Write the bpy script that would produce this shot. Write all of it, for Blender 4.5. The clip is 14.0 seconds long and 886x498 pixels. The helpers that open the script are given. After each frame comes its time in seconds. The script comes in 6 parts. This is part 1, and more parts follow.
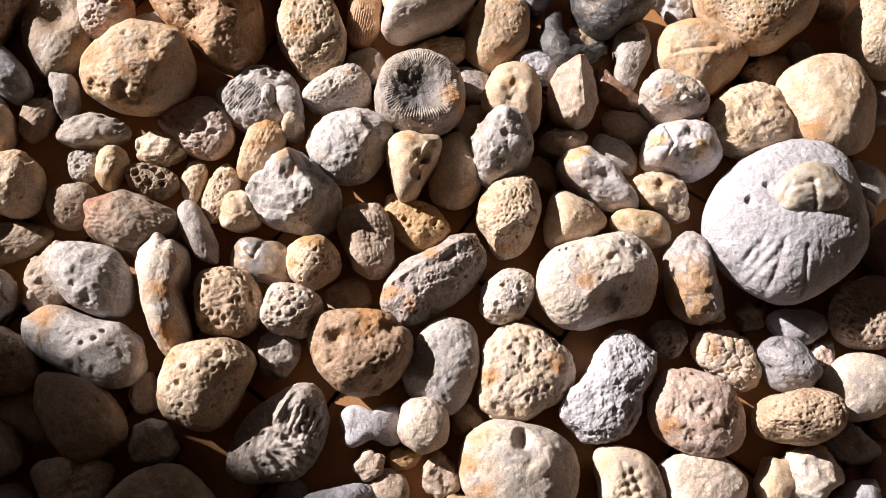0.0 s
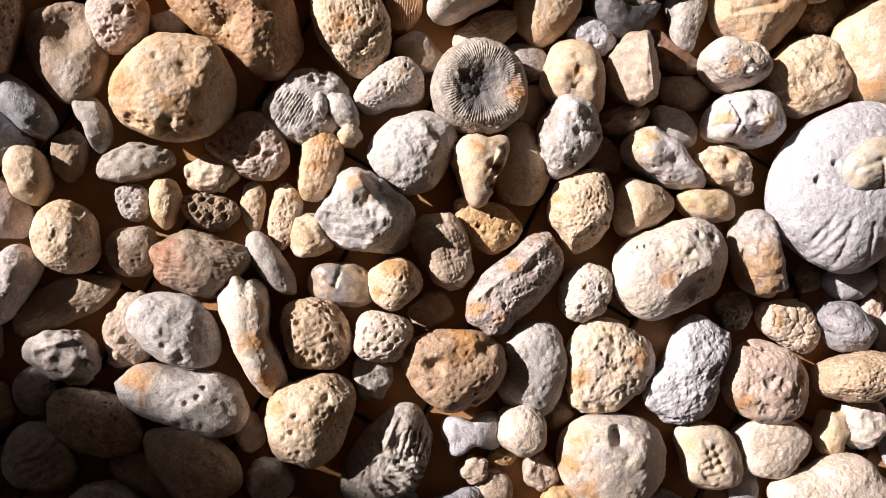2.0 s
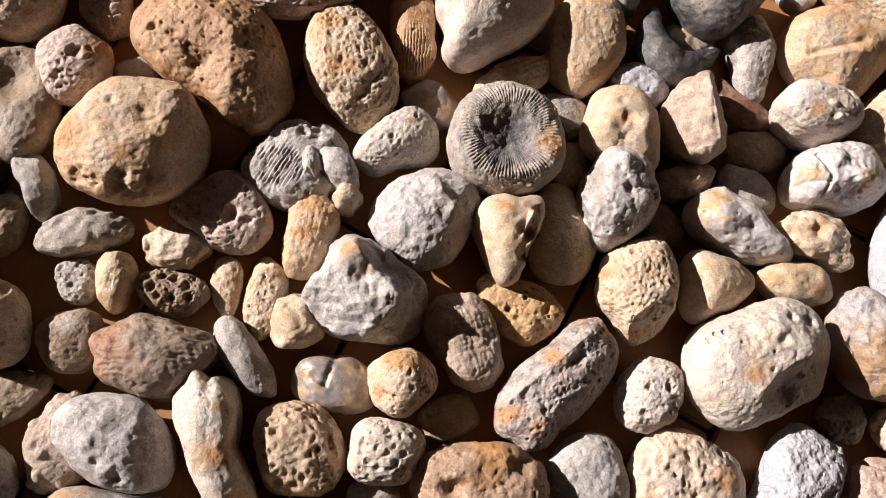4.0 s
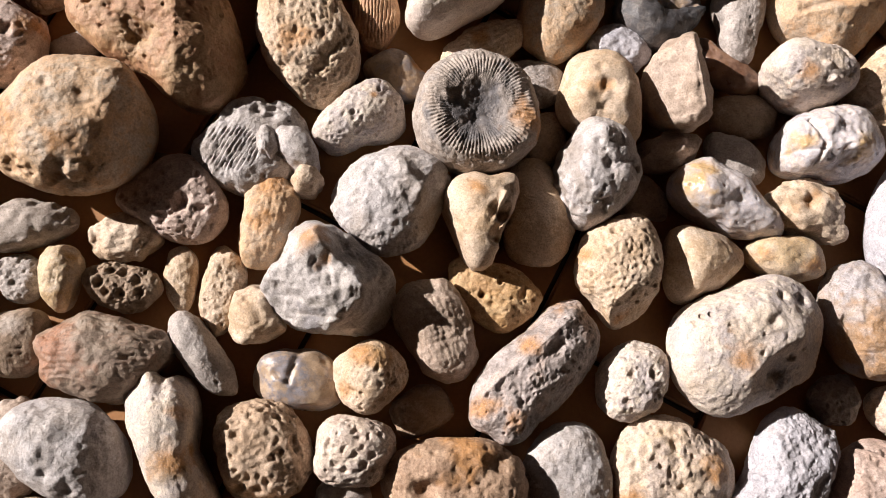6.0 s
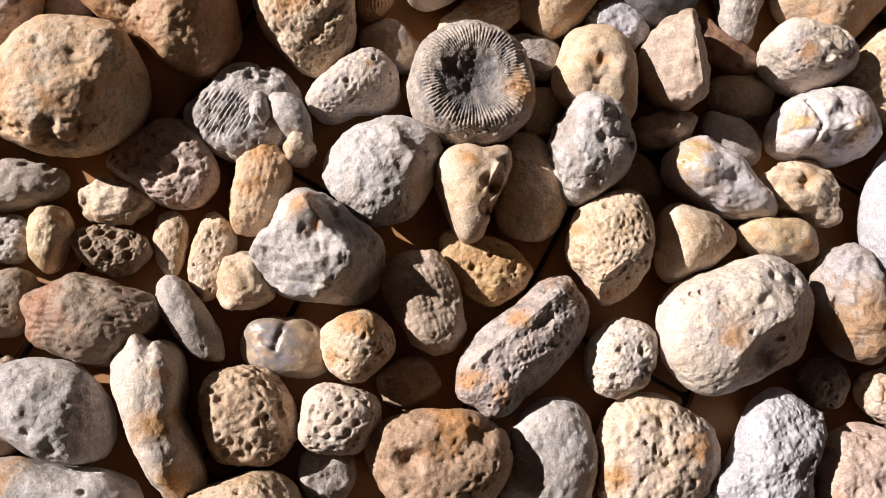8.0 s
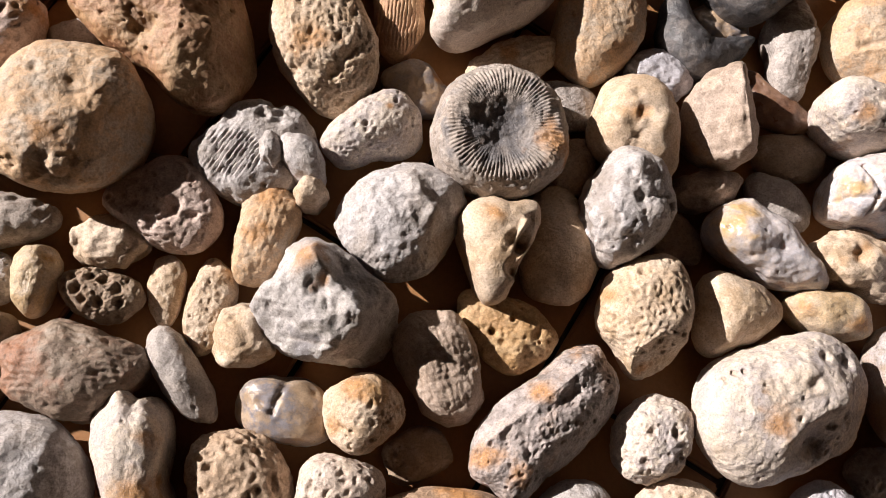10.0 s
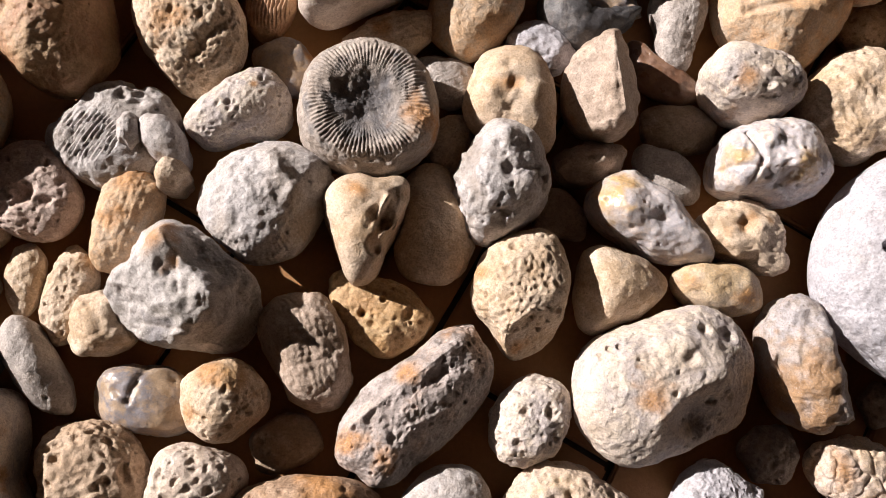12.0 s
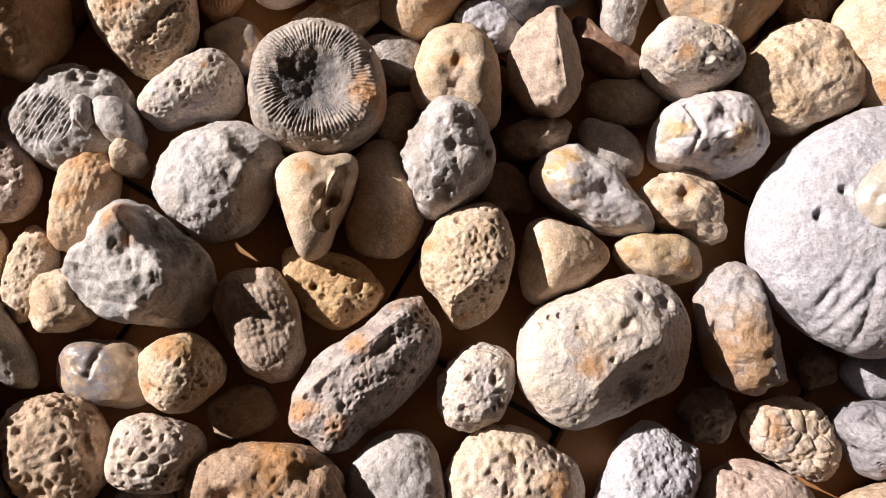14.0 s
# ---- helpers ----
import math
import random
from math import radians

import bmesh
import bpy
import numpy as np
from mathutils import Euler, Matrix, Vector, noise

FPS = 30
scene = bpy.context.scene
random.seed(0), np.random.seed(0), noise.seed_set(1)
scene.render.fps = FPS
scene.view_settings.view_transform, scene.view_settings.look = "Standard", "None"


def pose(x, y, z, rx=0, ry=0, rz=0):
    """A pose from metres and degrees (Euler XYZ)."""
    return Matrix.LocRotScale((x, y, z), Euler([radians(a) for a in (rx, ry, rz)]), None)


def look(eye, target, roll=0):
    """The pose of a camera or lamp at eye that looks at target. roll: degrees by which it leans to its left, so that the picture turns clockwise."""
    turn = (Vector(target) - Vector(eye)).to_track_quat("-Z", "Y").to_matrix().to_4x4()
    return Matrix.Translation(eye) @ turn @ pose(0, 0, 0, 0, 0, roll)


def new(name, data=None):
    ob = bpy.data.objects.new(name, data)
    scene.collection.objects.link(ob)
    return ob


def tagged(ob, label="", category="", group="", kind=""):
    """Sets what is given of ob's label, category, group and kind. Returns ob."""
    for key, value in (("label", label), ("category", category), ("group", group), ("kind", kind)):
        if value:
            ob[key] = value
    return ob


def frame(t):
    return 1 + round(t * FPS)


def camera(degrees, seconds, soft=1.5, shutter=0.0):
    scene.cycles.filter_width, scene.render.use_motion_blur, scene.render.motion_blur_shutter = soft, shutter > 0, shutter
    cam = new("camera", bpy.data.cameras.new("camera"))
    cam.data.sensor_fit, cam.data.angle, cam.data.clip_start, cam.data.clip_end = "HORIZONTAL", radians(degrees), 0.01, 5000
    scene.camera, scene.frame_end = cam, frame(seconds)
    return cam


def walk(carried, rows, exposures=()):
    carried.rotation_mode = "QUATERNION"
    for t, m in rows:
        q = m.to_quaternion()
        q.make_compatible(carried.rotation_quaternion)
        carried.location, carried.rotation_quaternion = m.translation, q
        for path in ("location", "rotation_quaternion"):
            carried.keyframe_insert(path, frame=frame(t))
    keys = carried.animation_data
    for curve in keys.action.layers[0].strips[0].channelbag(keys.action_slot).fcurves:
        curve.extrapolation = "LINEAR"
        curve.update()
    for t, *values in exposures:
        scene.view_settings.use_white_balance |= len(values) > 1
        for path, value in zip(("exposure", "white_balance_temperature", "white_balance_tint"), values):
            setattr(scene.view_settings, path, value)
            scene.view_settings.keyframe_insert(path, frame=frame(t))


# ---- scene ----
cam = camera(55.95, 14.0, soft=0.7)
ROWS = [
    (0, -0.0277, -0.0964, 0.3024, 18.67, -4.08, -1.38),
    (0.3, -0.0393, -0.1185, 0.2995, 17.24, -3.95, -0.56),
    (0.5, -0.0427, -0.1020, 0.3109, 15.05, -4.16, -0.32),
    (1, -0.0630, -0.0408, 0.3098, 7.43, -5.32, -2.29),
    (1.5, -0.0792, -0.0138, 0.3232, 3.41, -7.31, -5.17),
    (2, -0.0790, -0.0059, 0.3112, 3.48, -8.38, -7.65),
    (2.5, -0.0831, 0.0054, 0.3201, 5.18, -8.51, -8.92),
    (3, -0.0952, -0.0039, 0.2989, 10.89, -7.03, -8.42),
    (3.5, -0.0757, -0.0260, 0.2370, 15.34, -6.60, -7.47),
    (4, -0.0686, -0.0221, 0.2471, 14.06, -6.20, -7.89),
    (6.5, -0.0560, -0.0102, 0.2332, 10.29, -6.32, -9.43),
    (7, -0.0548, -0.0099, 0.2330, 9.86, -6.48, -9.35),
    (7.5, -0.0574, -0.0136, 0.2332, 9.97, -6.32, -8.86),
    (8, -0.0559, -0.0167, 0.2334, 10.09, -6.38, -7.94),
    (8.5, -0.0586, -0.0018, 0.2374, 10.58, -6.26, -6.71),
    (8.7, -0.0586, -0.0025, 0.2322, 10.52, -6.00, -6.15),
    (10.8, -0.0425, -0.0119, 0.2130, 13.31, -6.05, -5.24),
    (11, -0.0371, -0.0131, 0.2121, 13.28, -5.61, -5.28),
    (11.5, -0.0363, -0.0154, 0.2125, 13.28, -5.43, -5.88),
    (12, -0.0215, -0.0177, 0.2108, 13.31, -5.39, -6.65),
    (12.5, -0.0113, -0.0136, 0.2190, 13.20, -5.76, -7.35),
    (13, -0.0043, -0.0153, 0.2180, 13.20, -5.83, -7.74),
    (13.5, -0.0054, -0.0128, 0.2169, 12.56, -6.16, -7.76),
    (14, -0.0111, -0.0183, 0.2193, 10.98, -5.69, -7.58),
]
walk(cam, [(t, pose(x, y, z, rx, ry, rz)) for t, x, y, z, rx, ry, rz in ROWS], [(0.0, 0.60), (0.5, 0.65), (1.0, 0.70), (1.5, 0.65), (3.0, 0.42), (8.0, 0.37), (14.0, 0.40)])

# ---- light ----
# low sun from the upper left of the bed, past the edge of an added unseen wall; deep shade elsewhere
SUN_AZ, SUN_EL = 150.6, 23.5
world = bpy.data.worlds.new("world")
scene.world = world
world.use_nodes = True
wn = world.node_tree
sky = wn.nodes.new("ShaderNodeTexSky")
sky.sky_type, sky.sun_disc = "NISHITA", False
sky.sun_elevation, sky.sun_rotation = radians(SUN_EL), radians(90 - SUN_AZ)
wn.links.new(sky.outputs[0], wn.nodes["Background"].inputs[0])
wn.nodes["Background"].inputs[1].default_value = 0.025
lamp = bpy.data.lights.new("sun", "SUN")
lamp.energy, lamp.angle, lamp.color = 7.0, radians(0.53), (1.0, 0.925, 0.875)
sun = new("sun", lamp)
toward = Vector((math.cos(radians(SUN_AZ)) * math.cos(radians(SUN_EL)), math.sin(radians(SUN_AZ)) * math.cos(radians(SUN_EL)), math.sin(radians(SUN_EL))))
sun.matrix_world = look(toward * 3, (0, 0, 0))

from mathutils import kdtree

# ---- materials ----


def tree(name, rough):
    mat = bpy.data.materials.new(name)
    mat.use_nodes = True
    nt = mat.node_tree
    bsdf = nt.nodes["Principled BSDF"]
    bsdf.inputs["Roughness"].default_value = rough
    return mat, nt, bsdf


def node(nt, kind, **sockets):
    n = nt.nodes.new(kind)
    for key, value in sockets.items():
        n.inputs[key].default_value = value
    return n


def blend(nt, fac, a, b, mode="MIX"):
    n = nt.nodes.new("ShaderNodeMix")
    n.data_type, n.blend_type = "RGBA", mode
    for index, value in ((0, fac), (6, a), (7, b)):
        if hasattr(value, "links"):
            nt.links.new(value, n.inputs[index])
        else:
            n.inputs[index].default_value = value if index == 0 else (*value, 1)
    return n.outputs[2]


def ramp(nt, source, lo, hi, a=0.0, b=1.0):
    n = nt.nodes.new("ShaderNodeMapRange")
    for index, value in ((1, lo), (2, hi), (3, a), (4, b)):
        n.inputs[index].default_value = value
    n.clamp = True
    nt.links.new(source, n.inputs[0])
    return n.outputs[0]


def noise_tex(nt, vec, scale, detail=4.0, rough=0.55):
    n = nt.nodes.new("ShaderNodeTexNoise")
    n.inputs["Scale"].default_value, n.inputs["Detail"].default_value, n.inputs["Roughness"].default_value = scale, detail, rough
    nt.links.new(vec, n.inputs["Vector"])
    return n.outputs[0]


def stone_material(name, main, second, stain, rough=0.82, patch=0.5, grain=0.5, pores=0.0, glow=0.0):
    """Weathered stone: two body colours in soft patches, a stain where the stain mark lies, mineral speckle, a browner
    tone in pores and creases.
    """
    mat, nt, bsdf = tree(name, rough)
    co = nt.nodes.new("ShaderNodeTexCoord")
    rnd = nt.nodes.new("ShaderNodeObjectInfo")
    shift = nt.nodes.new("ShaderNodeVectorMath")
    shift.operation = "ADD"
    nt.links.new(co.outputs["Object"], shift.inputs[0])
    nt.links.new(rnd.outputs["Random"], shift.inputs[1])
    vec = shift.outputs[0]
    large = noise_tex(nt, vec, 90, 6, 0.65)
    mid = noise_tex(nt, vec, 260, 5, 0.6)
    fine = noise_tex(nt, vec, 1500, 3, 0.7)
    col = blend(nt, ramp(nt, large, 0.42, 0.60), main, second)
    pale = tuple(min(0.78, c * 1.18 + 0.045) for c in main)
    col = blend(nt, ramp(nt, mid, 0.50, 0.60, 0, 0.75), col, pale)
    mark = nt.nodes.new("ShaderNodeAttribute")
    mark.attribute_name = "stain"
    ragged = nt.nodes.new("ShaderNodeMath")
    ragged.operation = "MULTIPLY_ADD"
    nt.links.new(mark.outputs["Fac"], ragged.inputs[0])
    nt.links.new(mid, ragged.inputs[1])
    ragged.inputs[2].default_value = 0.0
    col = blend(nt, ramp(nt, ragged.outputs[0], 0.06, 0.46, 0, 0.95), col, stain)
    streak = noise_tex(nt, vec, 130, 6, 0.7)
    col = blend(nt, ramp(nt, streak, 0.50, 0.72, 0, 0.6), col, stain)
    worn = noise_tex(nt, vec, 420, 6, 0.75)
    col = blend(nt, ramp(nt, worn, 0.36, 0.46, 0.4, 0), col, tuple(c * 0.55 for c in second))
    rust = nt.nodes.new("ShaderNodeAttribute")
    rust.attribute_name = "rust"
    spread = nt.nodes.new("ShaderNodeMath")
    spread.operation = "MULTIPLY"
    nt.links.new(rust.outputs["Fac"], spread.inputs[0])
    nt.links.new(mid, spread.inputs[1])
    col = blend(nt, ramp(nt, spread.outputs[0], 0.06, 0.5, 0, 0.85), col, (0.46, 0.22, 0.07))
    col = blend(nt, 0.5 * grain + 0.12, col, speckle(nt, fine), "MULTIPLY")
    grit = noise_tex(nt, vec, 2300, 2, 0.5)
    col = blend(nt, ramp(nt, grit, 0.58, 0.66, 0, 0.5 * grain), col, tuple(c * 0.42 for c in second))
    col = blend(nt, ramp(nt, grit, 0.36, 0.30, 0, 0.45 * grain), col, tuple(min(0.78, c * 1.2 + 0.04) for c in main))
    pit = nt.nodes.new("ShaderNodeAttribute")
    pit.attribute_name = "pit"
    # darker, browner tone of the body colour inside pores, furrows and creases
    pit_brown = tuple(c * 0.5 for c in (main[0], main[1] * 0.88, main[2] * 0.75))
    col = blend(nt, ramp(nt, pit.outputs["Fac"], 0.3, 0.9, 0, 0.55), col, pit_brown)
    nt.links.new(col, bsdf.inputs["Base Color"])
    # grain, then tiny pores
    bump = node(nt, "ShaderNodeBump", Strength=0.5 * grain, Distance=0.0007)
    nt.links.new(worn, bump.inputs["Height"])
    bump2 = node(nt, "ShaderNodeBump", Strength=0.9 * grain, Distance=0.0003)
    nt.links.new(fine, bump2.inputs["Height"])
    nt.links.new(bump.outputs[0], bump2.inputs["Normal"])
    last = bump2
    if pores:
        vo = node(nt, "ShaderNodeTexVoronoi", Scale=520.0, Randomness=1.0)
        nt.links.new(vec, vo.inputs["Vector"])
        bump3 = node(nt, "ShaderNodeBump", Strength=pores, Distance=0.0006)
        nt.links.new(ramp(nt, vo.outputs["Distance"], 0.1, 0.45), bump3.inputs["Height"])
        nt.links.new(last.outputs[0], bump3.inputs["Normal"])
        last = bump3
    nt.links.new(last.outputs[0], bsdf.inputs["Normal"])
    nt.links.new(ramp(nt, mid, 0.3, 0.7, max(0.15, rough - 0.27), min(1.0, rough - 0.02)), bsdf.inputs["Roughness"])
    bsdf.inputs["Specular IOR Level"].default_value = 0.5
    if glow:
        bsdf.inputs["Subsurface Weight"].default_value = glow
        bsdf.inputs["Subsurface Radius"].default_value = (1.0, 0.8, 0.6)
        bsdf.inputs["Subsurface Scale"].default_value = 0.003
    return mat


def speckle(nt, source):
    n = nt.nodes.new("ShaderNodeValToRGB")
    n.color_ramp.elements[0].position, n.color_ramp.elements[0].color = 0.3, (0.45, 0.42, 0.38, 1)
    n.color_ramp.elements[1].position, n.color_ramp.elements[1].color = 0.62, (1, 1, 1, 1)
    nt.links.new(source, n.inputs[0])
    return n.outputs[0]


# body colour, second colour, stain, roughness, words for the label
PALETTE = {
    "cream": ((0.68, 0.555, 0.395), (0.57, 0.42, 0.25), (0.50, 0.30, 0.12), 0.8, "cream"),
    "ivory": ((0.70, 0.61, 0.50), (0.62, 0.51, 0.39), (0.55, 0.38, 0.18), 0.75, "ivory"),
    "white": ((0.51, 0.51, 0.515), (0.45, 0.44, 0.435), (0.42, 0.37, 0.31), 0.9, "chalky white"),
    "warm_white": ((0.69, 0.60, 0.47), (0.52, 0.47, 0.42), (0.62, 0.47, 0.29), 0.82, "off-white"),
    "pink_white": ((0.60, 0.55, 0.50), (0.50, 0.44, 0.38), (0.58, 0.36, 0.25), 0.75, "pinkish white"),
    "grey_white": ((0.56, 0.54, 0.50), (0.44, 0.40, 0.34), (0.44, 0.36, 0.26), 0.85, "grey-white"),
    "grey": ((0.46, 0.42, 0.36), (0.33, 0.295, 0.25), (0.44, 0.36, 0.27), 0.82, "warm grey"),
    "blue_grey": ((0.33, 0.33, 0.34), (0.26, 0.26, 0.27), (0.38, 0.33, 0.27), 0.7, "blue-grey"),
    "dark_grey": ((0.47, 0.41, 0.33), (0.38, 0.32, 0.25), (0.17, 0.165, 0.16), 0.85, "dark grey"),
    "slate": ((0.26, 0.25, 0.25), (0.38, 0.37, 0.36), (0.16, 0.16, 0.16), 0.7, "mottled slate-grey"),
    "grey_patch": ((0.58, 0.55, 0.49), (0.40, 0.375, 0.32), (0.24, 0.23, 0.22), 0.8, "grey, orange-tipped"),
    "bark": ((0.30, 0.22, 0.15), (0.38, 0.30, 0.21), (0.36, 0.17, 0.085), 0.7, "brown, red-nosed"),
    "grey_ochre": ((0.48, 0.43, 0.38), (0.30, 0.26, 0.22), (0.48, 0.27, 0.12), 0.85, "grey and rust"),
    "grey_tan": ((0.42, 0.40, 0.38), (0.38, 0.30, 0.20), (0.40, 0.24, 0.11), 0.8, "grey and tan"),
    "ochre": ((0.61, 0.41, 0.22), (0.62, 0.51, 0.36), (0.48, 0.25, 0.09), 0.78, "ochre"),
    "orange": ((0.58, 0.34, 0.12), (0.55, 0.40, 0.22), (0.42, 0.20, 0.06), 0.7, "orange"),
    "orange_yellow": ((0.56, 0.40, 0.20), (0.52, 0.32, 0.13), (0.44, 0.20, 0.06), 0.8, "orange-yellow"),
    "red_brown": ((0.40, 0.21, 0.10), (0.52, 0.33, 0.16), (0.52, 0.35, 0.18), 0.72, "red-brown"),
    "russet": ((0.47, 0.325, 0.20), (0.36, 0.235, 0.14), (0.46, 0.34, 0.22), 0.82, "russet"),
    "dark_red": ((0.16, 0.085, 0.05), (0.26, 0.15, 0.08), (0.30, 0.18, 0.10), 0.5, "dark red-brown"),
    "brown": ((0.28, 0.19, 0.11), (0.36, 0.27, 0.17), (0.50, 0.43, 0.34), 0.8, "brown"),
    "flint": ((0.055, 0.055, 0.055), (0.12, 0.115, 0.11), (0.34, 0.28, 0.22), 0.6, "black"),
    "pinkish": ((0.60, 0.48, 0.39), (0.50, 0.38, 0.29), (0.52, 0.32, 0.20), 0.82, "pinkish beige"),
    "yellow": ((0.64, 0.49, 0.28), (0.62, 0.52, 0.38), (0.50, 0.28, 0.06), 0.6, "yellowish"),
    "cream_yellow": ((0.66, 0.53, 0.37), (0.58, 0.49, 0.39), (0.56, 0.37, 0.13), 0.76, "creamy yellow"),
    "agate": ((0.38, 0.28, 0.17), (0.27, 0.255, 0.25), (0.46, 0.30, 0.14), 0.5, "banded brown and grey"),
    "beige": ((0.50, 0.40, 0.30), (0.40, 0.31, 0.22), (0.48, 0.36, 0.23), 0.82, "beige"),
    "beige_white": ((0.56, 0.49, 0.41), (0.42, 0.36, 0.29), (0.38, 0.30, 0.22), 0.82, "pale beige"),
    "tan": ((0.55, 0.42, 0.28), (0.46, 0.33, 0.20), (0.36, 0.22, 0.11), 0.85, "tan"),
    "quartz": ((0.62, 0.58, 0.53), (0.52, 0.50, 0.48), (0.58, 0.40, 0.18), 0.3, "milky quartz"),
    "quartz_olive": ((0.44, 0.41, 0.35), (0.47, 0.41, 0.29), (0.44, 0.34, 0.18), 0.42, "olive-grey quartz"),
}
PORED = {"pitted": 0.3, "porous": 0.4, "holed": 0.3, "rough": 0.3, "worn": 0.2, "urchin": 0.2}
cache = {}


def stone_look(colour, skin):
    key = (colour, PORED.get(skin, 0.0))
    if key not in cache:
        main, second, stain, rough, _ = PALETTE[colour]
        main, second, stain = [(c[0], c[1] * 0.97, c[2] * 1.06) for c in (main, second, stain)]
        main, second, stain = [tuple(0.93 * k for k in c) for c in (main, second, stain)]
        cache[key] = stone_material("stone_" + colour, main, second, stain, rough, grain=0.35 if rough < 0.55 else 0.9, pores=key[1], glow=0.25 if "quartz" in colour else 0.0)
    return cache[key]


def clay_material():
    mat, nt, bsdf = tree("fired_clay", 0.6)
    co = nt.nodes.new("ShaderNodeTexCoord")
    info = nt.nodes.new("ShaderNodeObjectInfo")
    vec = co.outputs["Object"]
    big, small = noise_tex(nt, vec, 30, 5), noise_tex(nt, vec, 700, 4, 0.7)
    col = blend(nt, ramp(nt, big, 0.35, 0.65), (0.42, 0.20, 0.075), (0.34, 0.15, 0.06))
    col = blend(nt, ramp(nt, info.outputs["Random"], 0, 1, 0, 0.35), col, (0.45, 0.25, 0.11))
    col = blend(nt, 0.3, col, speckle(nt, small), "MULTIPLY")
    nt.links.new(col, bsdf.inputs["Base Color"])
    bump = node(nt, "ShaderNodeBump", Strength=0.35, Distance=0.0004)
    nt.links.new(small, bump.inputs["Height"])
    nt.links.new(bump.outputs[0], bsdf.inputs["Normal"])
    return mat


def plain_material(name, a, b, scale, rough):
    mat, nt, bsdf = tree(name, rough)
    co = nt.nodes.new("ShaderNodeTexCoord")
    big, small = noise_tex(nt, co.outputs["Object"], scale, 5), noise_tex(nt, co.outputs["Object"], scale * 30, 3)
    col = blend(nt, ramp(nt, big, 0.35, 0.65), a, b)
    nt.links.new(col, bsdf.inputs["Base Color"])
    bump = node(nt, "ShaderNodeBump", Strength=0.3, Distance=0.002)
    nt.links.new(small, bump.inputs["Height"])
    nt.links.new(bump.outputs[0], bsdf.inputs["Normal"])
    return mat


CLAY = clay_material()
GROUT = plain_material("grout", (0.05, 0.035, 0.025), (0.08, 0.055, 0.04), 40, 0.95)
# dull grey of the added walls and ceiling, keeps their bounce low
PLASTER = plain_material("plaster", (0.28, 0.26, 0.24), (0.23, 0.21, 0.19), 2, 0.9)

# ---- large structure ----


def mesh_object(name, bm, material, parent=None):
    me = bpy.data.meshes.new(name)
    bm.to_mesh(me)
    bm.free()
    me.materials.append(material)
    ob = new(name, me)
    ob.parent = parent
    return ob


def box(bm, lo, hi, bevel=0.0):
    made = bmesh.ops.create_cube(bm, size=1.0)["verts"]
    for v in made:
        v.co = Vector([l + (h - l) * (c + 0.5) for l, h, c in zip(lo, hi, v.co)])
    if bevel:
        edges = {e for v in made for e in v.link_edges}
        bmesh.ops.bevel(bm, geom=list(edges), offset=bevel, segments=2, affect="EDGES")


def build_floor():
    bm = bmesh.new()
    box(bm, (-2.4, -2.4, -0.06), (2.4, 2.4, -0.0035))
    floor = tagged(mesh_object("floor", bm, GROUT), "dark grout bed under terracotta tiles", "floor", kind="structure")
    # narrow fired-clay tiles laid at a slant
    wide, long, gap = 0.055, 0.165, 0.0016
    bm = bmesh.new()
    box(bm, (-long / 2 + gap / 2, -wide / 2 + gap / 2, -0.0032), (long / 2 - gap / 2, wide / 2 - gap / 2, 0.0), 0.0007)
    first = mesh_object("tile", bm, CLAY, floor)
    turn = pose(0, 0, 0, 0, 0, 53)
    count = 0
    for i in range(-5, 6):
        for j in range(-3, 4):
            m = turn @ pose(j * long + (0.5 * long if i % 2 else 0), 0.0225 - 0.0553 - 0.0475 + i * wide + 0.0028, 0)
            if abs(m.translation.x) > 0.36 or abs(m.translation.y) > 0.36:
                continue
            ob = first if count == 0 else new("tile", first.data)
            ob.parent = floor
            ob.matrix_basis = m
            count += 1
    # the far rest of the tiling, one part
    bm = bmesh.new()
    for i in range(-42, 43):
        for j in range(-15, 16):
            m = turn @ pose(j * long + (0.5 * long if i % 2 else 0), 0.0225 - 0.0553 - 0.0475 + i * wide + 0.0028, 0)
            p = m.translation
            if max(abs(p.x), abs(p.y)) > 2.3 or (abs(p.x) <= 0.36 and abs(p.y) <= 0.36):
                continue
            vs = [bm.verts.new(m @ Vector((a * (long - gap) / 2, b * (wide - gap) / 2, c))) for c in (-0.0032, 0.0) for a, b in ((-1, -1), (1, -1), (1, 1), (-1, 1))]
            for q in ((4, 5, 6, 7), (0, 1, 5, 4), (1, 2, 6, 5), (2, 3, 7, 6), (3, 0, 4, 7)):
                bm.faces.new([vs[k] for k in q])
    tagged(mesh_object("far_tiles", bm, CLAY, floor), kind="stuff")
    return floor


build_floor()


